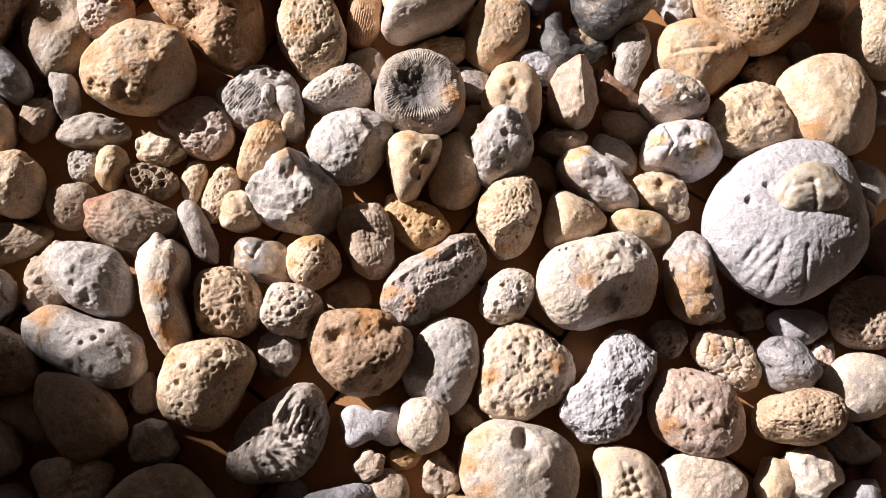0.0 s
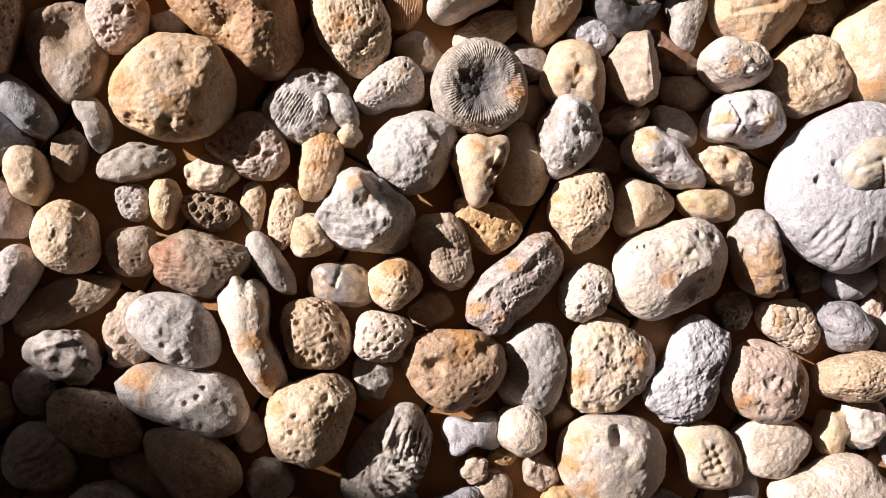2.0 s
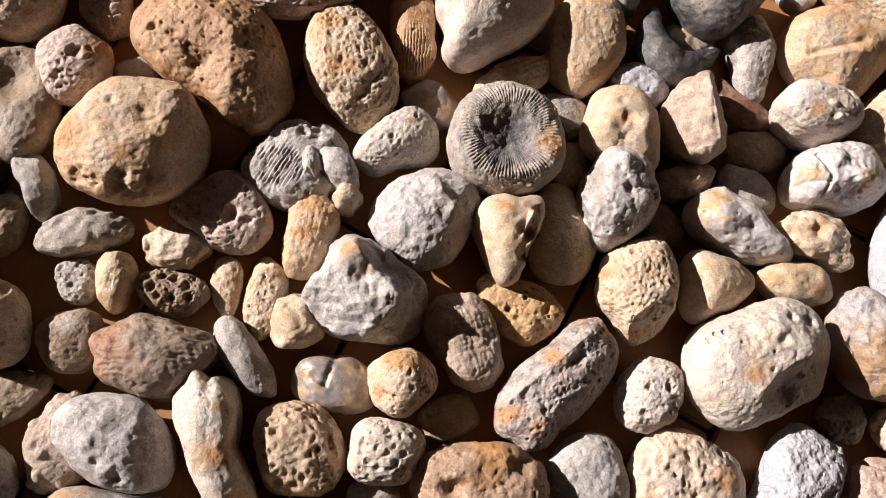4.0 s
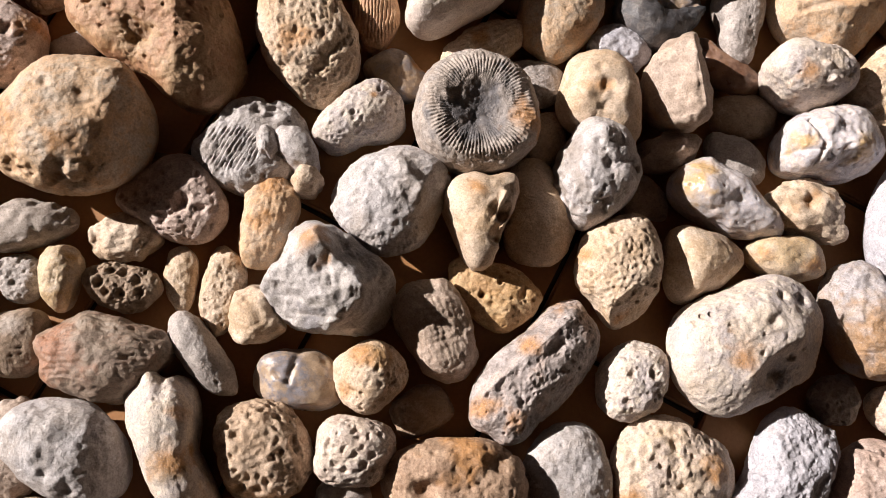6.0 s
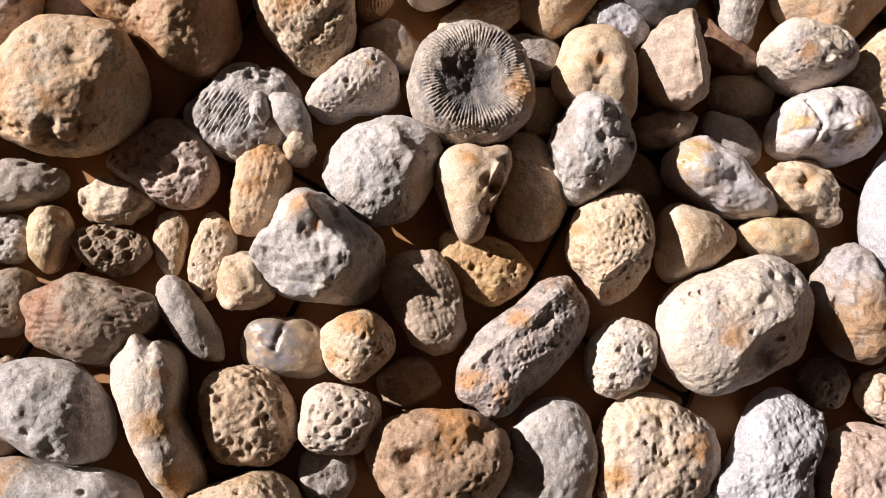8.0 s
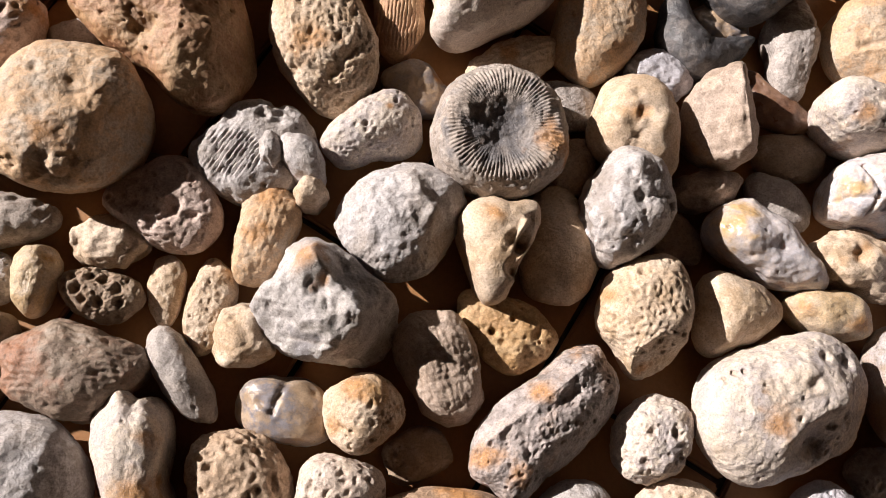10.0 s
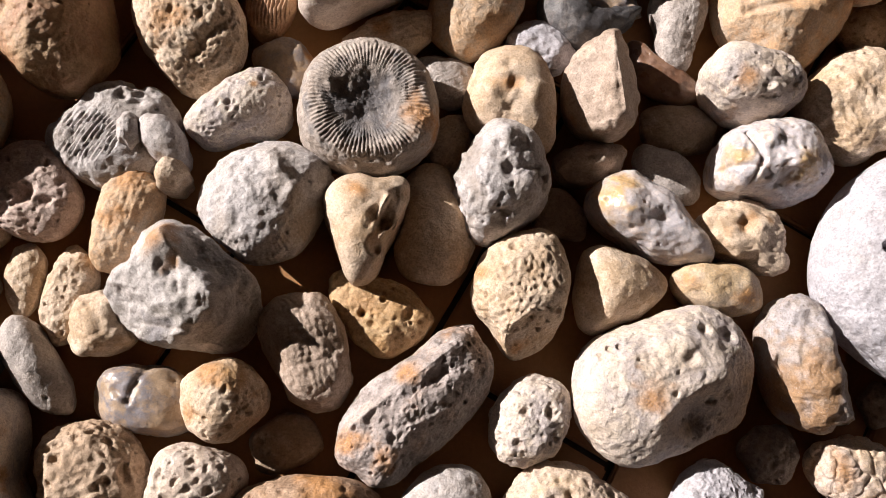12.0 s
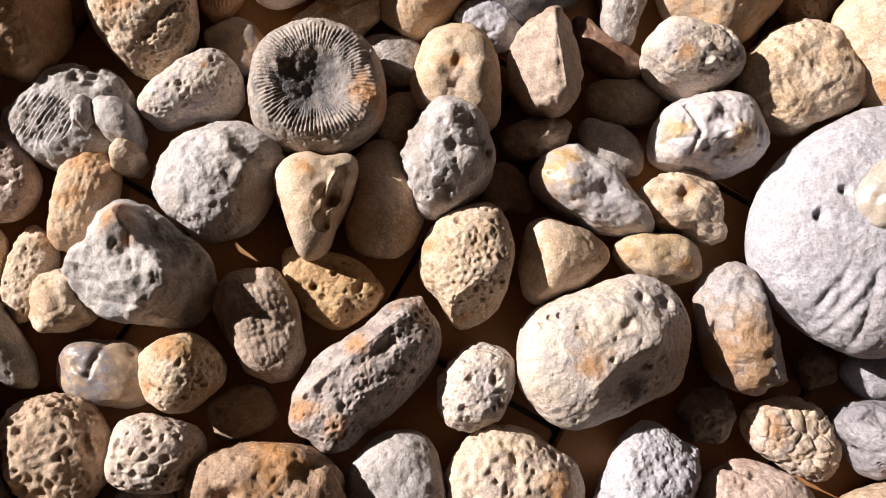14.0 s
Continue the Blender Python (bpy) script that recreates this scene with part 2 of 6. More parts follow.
def build_light_blockers():
    """An unseen wall added beside the bed so that its upright edge cuts the sunlight."""
    away = Vector((math.cos(radians(SUN_AZ)), math.sin(radians(SUN_AZ)), 0))
    edge = Vector((-0.0855, -0.0610, 0)) + away * 1.5
    bm = bmesh.new()
    box(bm, (edge.x - 0.12, -2.4, 0.0), (edge.x, edge.y, 2.5), 0.004)
    tagged(mesh_object("shade_wall_west", bm, PLASTER), "unseen plaster wall added to cast shade past its upright edge", "wall", kind="structure")
    # unseen walls and ceiling, added to keep sky light off the bed
    bm = bmesh.new()
    box(bm, (edge.x + 0.004, -2.4, 0.0), (2.4, -2.28, 2.5), 0.004)
    tagged(mesh_object("blocker_wall_south", bm, PLASTER), "unseen plaster wall added behind the viewer to block sky light", "wall", kind="structure")
    bm = bmesh.new()
    box(bm, (2.28, -2.276, 0.0), (2.4, 2.4, 2.5), 0.004)
    tagged(mesh_object("blocker_wall_east", bm, PLASTER), "unseen plaster wall added on the east to block sky light", "wall", kind="structure")
    bm = bmesh.new()
    box(bm, (edge.x - 0.12, 2.28, 0.0), (2.276, 2.4, 2.5), 0.004)
    tagged(mesh_object("blocker_wall_north", bm, PLASTER), "unseen plaster wall added on the north to block sky light", "wall", kind="structure")
    bm = bmesh.new()
    box(bm, (edge.x - 0.12, -2.4, 2.504), (2.4, 2.4, 2.62))
    tagged(mesh_object("ceiling", bm, PLASTER), "unseen plaster ceiling added to block sky light", "ceiling", kind="structure")


build_light_blockers()

# ---- stones ----


def lattice(ix, iy, iz, seed):
    h = (ix.astype(np.int64) * 374761393 + iy.astype(np.int64) * 668265263 + iz.astype(np.int64) * 2147483647 + seed * 974634541) & 0xFFFFFFFF
    h = ((h ^ (h >> 13)) * 1274126177) & 0xFFFFFFFF
    h = ((h ^ (h >> 16)) * 2246822519) & 0xFFFFFFFF
    return ((h ^ (h >> 15)) & 0xFFFFFF) / float(0xFFFFFF)


def value_noise(p, seed):
    i = np.floor(p).astype(np.int64)
    f = p - i
    f = f * f * f * (f * (f * 6 - 15) + 10)
    total = np.zeros(len(p))
    for dx in (0, 1):
        for dy in (0, 1):
            for dz in (0, 1):
                w = np.abs(1 - dx - f[:, 0]) * np.abs(1 - dy - f[:, 1]) * np.abs(1 - dz - f[:, 2])
                total += w * lattice(i[:, 0] + dx, i[:, 1] + dy, i[:, 2] + dz, seed)
    return total * 2 - 1


def fbm(p, seed, octaves=4, gain=0.5):
    total, amp = np.zeros(len(p)), 1.0
    for o in range(octaves):
        total += amp * value_noise(p * 2.03 ** o + 11.7 * o, seed + o)
        amp *= gain
    return total


def cells(p, seed):
    """Distances to the nearest and second nearest scattered point, and a random number of the nearest."""
    i = np.floor(p).astype(np.int64)
    one, two, ident = np.full(len(p), 9.0), np.full(len(p), 9.0), np.zeros(len(p))
    for dx in (-1, 0, 1):
        for dy in (-1, 0, 1):
            for dz in (-1, 0, 1):
                c = i + np.array((dx, dy, dz))
                q = np.stack([lattice(c[:, 0], c[:, 1], c[:, 2], seed + k) for k in (0, 1, 2)], 1)
                d = np.linalg.norm(c + q - p, axis=1)
                near = d < one
                two = np.where(near, one, np.minimum(two, d))
                ident = np.where(near, q[:, 0], ident)
                one = np.where(near, d, one)
    return one, two, ident


def smooth(x, lo, hi):
    t = np.clip((x - lo) / (hi - lo), 0, 1)
    return t * t * (3 - 2 * t)


balls = {}
placed = []


def ball(level):
    """Directions and triangles of a fine sphere, denser on its upper half."""
    if level not in balls:
        bm = bmesh.new()
        bmesh.ops.create_icosphere(bm, subdivisions=level, radius=1.0)
        bm.verts.ensure_lookup_table()
        v = np.array([x.co[:] for x in bm.verts])
        f = np.array([[x.index for x in face.verts] for face in bm.faces], dtype=np.int32)
        bm.free()
        th, ph = np.arccos(np.clip(v[:, 2], -1, 1)), np.arctan2(v[:, 1], v[:, 0])
        th = math.pi * (th / math.pi) ** 1.22
        balls[level] = (th, ph, f)
    return balls[level]


def fine_mesh(name, verts, faces, material, **fields):
    me = bpy.data.meshes.new(name)
    me.vertices.add(len(verts))
    me.vertices.foreach_set("co", verts.astype(np.float32).ravel())
    me.loops.add(faces.size)
    me.loops.foreach_set("vertex_index", faces.ravel())
    me.polygons.add(len(faces))
    me.polygons.foreach_set("loop_start", np.arange(0, faces.size, 3, dtype=np.int32))
    me.polygons.foreach_set("use_smooth", np.ones(len(faces), dtype=bool))
    me.update(calc_edges=True)
    for key, values in fields.items():
        me.attributes.new(key, "FLOAT", "POINT").data.foreach_set("value", values.astype(np.float32))
    me.materials.append(material)
    return me


def normals(v, f):
    n = np.cross(v[f[:, 1]] - v[f[:, 0]], v[f[:, 2]] - v[f[:, 0]])
    out = np.zeros_like(v)
    for k in range(3):
        for axis in range(3):
            out[:, axis] += np.bincount(f[:, k], n[:, axis], len(v))
    return out / np.maximum(np.linalg.norm(out, axis=1, keepdims=True), 1e-20)


def pores(p, n, gap, size, seed, where=None):
    """Round pores strewn over the upper skin, at least gap apart: 0 on the skin to 1 inside a pore."""
    rng = np.random.default_rng(seed)
    upper = np.nonzero((n[:, 2] > -0.25) & (True if where is None else where > 0.35))[0]
    out = np.zeros(len(p))
    if len(upper) < 20:
        return out
    span = (p[upper].max(0) - p[upper].min(0))[:2]
    tries = rng.permutation(upper)[:int(min(len(upper), 4 * span[0] * span[1] / gap ** 2, 2600))]
    kept, taken = [], {}
    for i in tries:
        q = p[i] / gap
        key = (math.floor(q[0]), math.floor(q[1]), math.floor(q[2]))
        near = (taken.get((key[0] + a, key[1] + b, key[2] + c)) for a in (-1, 0, 1) for b in (-1, 0, 1) for c in (-1, 0, 1))
        if key not in taken and all(o is None or (o[0] - q[0]) ** 2 + (o[1] - q[1]) ** 2 + (o[2] - q[2]) ** 2 > 0.75 for o in near):
            taken[key] = q
            kept.append(i)
    if not kept:
        return out
    tree_of = kdtree.KDTree(len(kept))
    for k, i in enumerate(kept):
        tree_of.insert(p[i], k)
    tree_of.balance()
    radius = size * rng.uniform(0.45, 1.2, len(kept))
    rag = 1 + 0.3 * fbm(p * 1100, seed, 1)
    for i in upper:
        _, k, d = tree_of.find(p[i])
        r = radius[k] * rag[i]
        if d < r:
            out[i] = min(1.0, 1.7 * (1 - d / r))
    return out


def relief(skin, p, n, wide, seed, th, ph):
    """How far the skin of a stone stands out at each place (m), and where its pores are (0 to 1)."""
    out = 0.045 * wide * fbm(p * 1.5 / wide, seed, 2) + (0.016 if skin in ('rough', 'knobbly', 'ridged') else 0.008) * wide * fbm(p * 4.5 / wide, seed + 9, 3) + 0.00016 * fbm(p * 700, seed + 21, 2) + (0.00022 if skin in ('rough', 'porous', 'holed', 'worn', 'knobbly') else 0.00008) * (0.35 - np.abs(fbm(p * 330, seed + 33, 3)))
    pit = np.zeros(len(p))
    up = smooth(n[:, 2], -0.5, 0.0)
    area = smooth(fbm(p * 1.4 / wide + 7, seed + 3, 3), -0.30, 0.25)
    if skin == "pitted":
        some = pores(p, n, 0.0075, 0.0011, seed + 3, area)
        pit = np.maximum(pores(p, n, 0.0023, 0.00065, seed, area), some)
        out = out - 0.00045 * pit - 0.0004 * some + 0.00018 * fbm(p * 260, seed + 5, 3)
    elif skin == "porous":
        fine = pores(p, n, 0.0017, 0.00072, seed)
        wide_ones = pores(p, n, 0.0048, 0.0013, seed + 3, area)
        pit = np.maximum(0.9 * fine, wide_ones)
        out = out - 0.00042 * fine - 0.0007 * wide_ones + 0.00015 * fbm(p * 300, seed + 5, 2)
    elif skin == "holed":
        some = pores(p, n, 0.0058, 0.0016, seed, area)
        tiny = pores(p, n, 0.0021, 0.00065, seed + 3, area)
        pit = np.maximum(some, 0.8 * tiny)
        out = out - 0.0012 * some - 0.0004 * tiny + 0.0006 * fbm(p * 200, seed + 6, 4)
    elif skin == "boulder":
        pit = pores(p, n, 0.0075, 0.0006, seed, area)
        out = out - 0.0005 * pit + 0.00028 * fbm(p * 130, seed + 6, 4)
    elif skin == "worn":
        rough = fbm(p * 120, seed + 6, 4)
        tiny = pores(p, n, 0.0044, 0.0007, seed, area)
        pit = np.maximum(tiny, 0.9 * smooth(-rough, 0.5, 0.9) * area)
        out = out + 0.0004 * rough - 0.0006 * tiny - 0.0010 * smooth(-rough, 0.4, 0.9) * area
    elif skin in ("rough", "urchin"):
        a = 0.4 if skin == "rough" else 0.12
        crust = fbm(p * 210, seed + 6, 4)
        tiny = pores(p, n, 0.0030, 0.0007, seed, area) if skin == "rough" else 0.35 * pores(p, n, 0.0026, 0.0005, seed, area)
        pit = np.maximum(0.8 * tiny, smooth(-crust, 0.35, 0.8) * a)
        out = out + a * (0.0010 * crust + 0.0014 * (0.3 - np.abs(fbm(p * 230, seed + 7, 4)))) - 0.0004 * tiny
    elif skin == "knobbly":
        q = p / (0.36 * wide) + 0.35 * np.stack([fbm(p * 2.5 / wide, seed + 50 + k, 2) for k in range(3)], 1)
        one, two, ident = cells(q, seed)
        out = out + wide * (0.055 * (0.55 - one) + 0.05 * (ident - 0.5)) + 0.0006 * fbm(p * 230, seed + 8, 4)
        pit = 0.5 * smooth(-(two - one), -0.10, 0.0)
    elif skin == "faceted":
        out = out + 0.0008 * (0.3 - np.abs(fbm(p * 110, seed + 6, 4))) + 0.0003 * fbm(p * 450, seed + 7, 3)
    elif skin in ("striated", "barrel"):
        bend = 0.0010 * fbm(p * 150, seed + 4, 3)
        wave = np.sin((p[:, 1] + (0.3 * bend if skin == 'barrel' else bend)) * 2 * math.pi / 0.0015 + 1.0 * fbm(p * 60, seed, 2))
        some = smooth(fbm(p * 110, seed + 11, 2), -0.3, 0.4)
        out = out + (0.00004 if skin == 'barrel' else 0.00009) * wave * some + 0.00045 * fbm(p * 260, seed + 5, 4)
        pit = 0.5 * smooth(-wave, 0.3, 1.0) * some
    elif skin == "ridged":
        bend = 0.0022 * fbm(p * 80, seed + 4, 3)
        wave = np.sin((p[:, 0] + bend) * 2 * math.pi / 0.0040)
        some = smooth(fbm(p * 60, seed + 11, 2), -0.1, 0.5)
        out = out + 0.0007 * wave * some + 0.0011 * fbm(p * 150, seed + 5, 4)
        pit = 0.4 * smooth(-wave, 0.4, 1.0) * some
    elif skin == "netted":
        one, two, ident = cells(p / 0.0040 + 0.3 * np.stack([fbm(p * 200, seed + 50 + k, 2) for k in range(3)], 1), seed)
        groove = smooth(-(two - one), -0.20, -0.02)
        out = out - 0.0005 * groove + 0.0004 * fbm(p * 300, seed + 5, 3)
        pit = 0.5 * groove
    elif skin == "nubbed":
        one, two, ident = cells(p / 0.0046, seed)
        out = out + 0.0008 * smooth(-one, -0.42, -0.15) + 0.0002 * fbm(p * 500, seed + 5, 2)
    elif skin == "dome":
        side = np.arctan2(p[:, 1], p[:, 0] + 0.001)
        ray = np.sin(side * 70 + 3 * fbm(p * 90, seed, 2))
        some = smooth(np.hypot(p[:, 0], p[:, 1]) / wide, 0.15, 0.35) * area
        out = out + 0.00010 * ray * some + 0.0005 * fbm(p * 240, seed + 5, 4)
        pit = 0.4 * smooth(-ray, 0.2, 1.0) * some
    elif skin == "cup":
        ray = np.sin(ph * 84 + 1.3 * fbm(p * 130, seed, 3))
        band = smooth(th, 0.16, 0.42) * (1 - smooth(th, 0.78, 1.02)) * (0.6 + 0.4 * area)
        out = out + 0.00026 * ray * band + 0.00025 * fbm(p * 260, seed + 5, 4)
        pit = 0.8 * smooth(-ray, 0.1, 0.9) * band
    else:
        pit = pores(p, n, 0.0080, 0.0006, seed, area)
        out = out + 0.00018 * fbm(p * 240, seed + 5, 4) - 0.0004 * pit
    return out * (0.3 + 0.7 * up), pit * up


def ray_grooves(v, wide):
    """Five shallow double furrows that run down a worn urchin shell from its crown."""
    r, a = np.hypot(v[:, 0], v[:, 1]), np.arctan2(v[:, 1], v[:, 0])
    out = np.zeros(len(v))
    for k in range(5):
        off = (a - radians(-62 + 72 * k) + math.pi) % (2 * math.pi) - math.pi
        side = off * r
        for s in (-0.0032, 0.0, 0.0034):
            out -= 0.0007 * np.exp(-((side - s) / 0.0011) ** 2) * smooth(r, 0.25 * wide, 0.42 * wide) * (1.0 if k in (0, 4) else 0.25)
    return out


SKIN_WORDS = {"smooth": "smooth", "pitted": "finely pitted", "porous": "porous coral", "holed": "hole-riddled", "boulder": "large smooth", "worn": "weathered", "rough": "rough crumbly", "urchin": "eroded sea urchin",
              "knobbly": "knobbly", "faceted": "angular broken", "striated": "striated", "barrel": "barrel-shaped ribbed", "ridged": "corrugated shell-fossil", "netted": "net-patterned", "nubbed": "nub-covered",
              "dome": "domed fossil", "cup": "cup coral"}


def stone(x, y, length, width, height, turn, bulge, colour, skin, seed, base=0.0, square=0.80, lean=(0.0, 0.0), cuts=(), dents=(), stains=(), rusts=(), grooves=(), ridges=(), pocks=(), coarse=False, label="", name="pebble"):
    """One stone. bulge: how its outline departs from an oval, as pairs of waves round it. lean: how far its crown lies off its middle.
    cuts: flat worn faces by their facing (azimuth, elevation) and how near they come to the middle. dents: (x, y, radius, depth) of hollows
    in its top; stains, rusts: (x, y, radius) of coloured patches; grooves: (x, y, radius, spacing, degrees, depth) of ribbed places; ridges: (x, y, x, y, half width, height) of crests,
    or of creases where the height is negative; pocks: (x, y, radius, gap, depth) of honeycombed coral; all from its middle."""
    fine = skin in ('porous', 'pitted', 'holed', 'rough', 'worn', 'cup', 'urchin', 'netted')
    level = 4 if coarse else 5 if length < 0.0205 or (skin in ('smooth', 'knobbly', 'faceted') and length < 0.033) else 7 if length > 0.05 or skin == 'cup' or (fine and length > 0.046) else 6
    placed.append((x, y, length / 2, width / 2, radians(turn)))
    th, ph, faces = ball(level)
    r = np.full(len(ph), 1.0 + bulge[0])
    for k in range((len(bulge) - 1) // 2):
        r += bulge[1 + 2 * k] * np.cos((k + 1) * ph) + bulge[2 + 2 * k] * np.sin((k + 1) * ph)
    s, c = np.sin(th) ** square, np.sign(np.cos(th)) * np.abs(np.cos(th)) ** square
    # lumps of the outline fade towards the crown
    r = 1 + (r - 1) * (0.6 + 0.4 * s)
    v = np.stack([length / 2 * r * s * np.cos(ph), width / 2 * r * s * np.sin(ph), np.where(c > 0, 0.42, 0.58) * height * c], 1)
    rng = random.Random(seed)
    planes = [(az - turn, el, reach) for az, el, reach in cuts]
    lot, low, high = (7, 0.78, 0.92) if skin == "faceted" else (0, 1, 1) if skin in ("urchin", "cup", "dome") else (5, 0.86, 0.99)
    planes += [(rng.uniform(0, 360), rng.uniform(10, 75), rng.uniform(low, high)) for _ in range(lot)]
    for az, el, reach in planes:
        az, el = radians(az), radians(el)
        d = np.array((math.cos(az) * math.cos(el), math.sin(az) * math.cos(el), math.sin(el)))
        far = math.sqrt((d[0] * length / 2) ** 2 + (d[1] * width / 2) ** 2 + (d[2] * height / 2) ** 2) * reach
        over, round_off = v @ d - far, (0.02 if skin == "faceted" else 0.07) * width
        v = v - 0.9 * ((over + np.sqrt(over ** 2 + round_off ** 2)) / 2)[:, None] * d
    n = normals(v, faces)
    out, pit = relief(skin, v, n, width, seed, th, ph)
    v = v + n * out[:, None]
    a = radians(turn)
    v = np.stack([v[:, 0] * math.cos(a) - v[:, 1] * math.sin(a), v[:, 0] * math.sin(a) + v[:, 1] * math.cos(a), v[:, 2]], 1)
    crown = smooth(v[:, 2] / height, -0.1, 0.5)
    v[:, 0] += lean[0] * crown
    v[:, 1] += lean[1] * crown
    if skin == "urchin":
        v[:, 2] += ray_grooves(v, width) * (v[:, 2] > 0)
    rag = fbm(v * 260, seed + 77, 3)
    n_turned = np.stack([n[:, 0] * math.cos(a) - n[:, 1] * math.sin(a), n[:, 0] * math.sin(a) + n[:, 1] * math.cos(a), n[:, 2]], 1)
    for dx, dy, rad, deep in dents:
        d = np.hypot(v[:, 0] - dx, v[:, 1] - dy) / rad * (1 + (0.25 if rad < 0.006 else 0.05) * rag)
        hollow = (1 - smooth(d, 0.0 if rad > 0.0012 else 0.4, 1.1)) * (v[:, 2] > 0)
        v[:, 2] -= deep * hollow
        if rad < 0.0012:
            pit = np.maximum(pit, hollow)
    for dx, dy, rad, gap, deg, deep in grooves:
        du, dv = v[:, 0] - dx, v[:, 1] - dy
        across = -du * math.sin(radians(deg)) + dv * math.cos(radians(deg)) + 0.35 * gap * rag
        inside = (1 - smooth(np.hypot(du, dv) / rad * (1 + 0.3 * rag), 0.55, 1.05)) * (v[:, 2] > 0)
        wave = 0.5 - 0.5 * np.cos(across * 2 * math.pi / gap)
        v[:, 2] -= deep * wave ** 2 * inside
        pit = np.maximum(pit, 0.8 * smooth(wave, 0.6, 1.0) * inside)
    for ax, ay, bx, by, half, high in ridges:
        along = np.clip(((v[:, 0] - ax) * (bx - ax) + (v[:, 1] - ay) * (by - ay)) / ((bx - ax) ** 2 + (by - ay) ** 2), 0, 1)
        d = np.hypot(v[:, 0] - ax - along * (bx - ax), v[:, 1] - ay - along * (by - ay)) / half * (1 + 0.3 * rag)
        crest = np.clip(1 - d, 0, 1) ** 1.4 * (v[:, 2] > 0)
        v[:, 2] += high * crest
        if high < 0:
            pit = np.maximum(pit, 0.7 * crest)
    for dx, dy, rad, gap, deep in pocks:
        inside = (1 - smooth(np.hypot(v[:, 0] - dx, v[:, 1] - dy) / rad * (1 + 0.3 * rag), 0.6, 1.1)) * (v[:, 2] > -0.2 * height)
        some = np.nonzero(inside > 0.01)[0]
        if len(some):
            one, two, ident = cells(v[some] / gap, seed + 31)
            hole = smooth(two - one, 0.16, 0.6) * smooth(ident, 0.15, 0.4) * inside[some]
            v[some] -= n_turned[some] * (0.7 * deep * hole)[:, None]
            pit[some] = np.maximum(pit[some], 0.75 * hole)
    stain = np.zeros(len(v))
    for dx, dy, rad in stains:
        d = np.hypot(v[:, 0] - dx, v[:, 1] - dy) / rad
        stain = np.maximum(stain, 1 - smooth(d * (1 + 0.5 * rag), 0.1, 1.4))
    rust = np.zeros(len(v))
    for dx, dy, rad in rusts:
        d = np.hypot(v[:, 0] - dx, v[:, 1] - dy) / rad
        rust = np.maximum(rust, 1 - smooth(d * (1 + 0.5 * rag), 0.1, 1.4))
    v[:, 2] -= v[:, 2].min()
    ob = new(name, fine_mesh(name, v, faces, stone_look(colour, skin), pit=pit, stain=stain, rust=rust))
    ob.location = (x, y, base)
    shape = "elongated" if length > 1.6 * width else "oval" if length > 1.25 * width else "rounded"
    text = label or "%s %s %s stone among pebbles" % (shape, SKIN_WORDS[skin], PALETTE[colour][4])
    return tagged(ob, text, "shell" if skin == "urchin" else "fossil" if skin in ("cup", "ridged", "dome") else "pebble", group="pebble bed")


def hooked_stone(x, y, path, thick, colour, seed, label):
    """A stone bent into a hook: a tapered round body along a curved line."""
    rings, sides = 90, 56
    pts = np.array(path, dtype=float)
    placed.append((x, y, 0.013, 0.012, 0.0))
    t = np.linspace(0, len(pts) - 1, rings)
    k = np.clip(np.floor(t).astype(int), 0, len(pts) - 2)
    line = pts[k] + (pts[k + 1] - pts[k]) * (t - k)[:, None]
    for _ in range(60):
        line[1:-1] = (line[:-2] + 2 * line[1:-1] + line[2:]) / 4
    go = np.gradient(line, axis=0)
    go /= np.linalg.norm(go, axis=1, keepdims=True)
    u = np.linspace(0, 1, rings)
    body = thick * (np.sin(math.pi * np.clip(u, 0.002, 0.998)) ** 0.35) * (0.72 + 0.42 * np.sin(math.pi * u) ** 2)
    ang = np.linspace(0, 2 * math.pi, sides, endpoint=False)
    side = np.stack([-go[:, 1], go[:, 0]], 1)
    v = np.zeros((rings, sides, 3))
    v[:, :, :2] = line[:, None, :] + side[:, None, :] * (body[:, None] * np.cos(ang))[:, :, None]
    v[:, :, 2] = body[:, None] * 1.15 * np.sin(ang)
    v = v.reshape(-1, 3)
    i, j = np.meshgrid(np.arange(rings - 1), np.arange(sides), indexing="ij")
    p, q = (i * sides + j).ravel(), (i * sides + (j + 1) % sides).ravel()
    faces = np.concatenate([np.stack([p, q, p + sides], 1), np.stack([q, q + sides, p + sides], 1)]).astype(np.int32)
    n = normals(v, faces)
    v = v + n * (0.0008 * fbm(v * 160, seed, 4))[:, None]
    v[:, 2] -= v[:, 2].min()
    ob = new("pebble", fine_mesh("pebble", v, faces, stone_look(colour, "smooth"), pit=np.zeros(len(v)), stain=np.zeros(len(v)), rust=np.zeros(len(v))))
    ob.location = (x, y, 0)
    return tagged(ob, label, "pebble", group="pebble bed")


def part_of(thing, piece):
    """Makes a stone piece a part of the thing it has grown onto."""
    piece.parent = thing
    piece.location = piece.location - thing.location
    for key in ("category", "group"):
        if key in piece:
            del piece[key]
    return piece


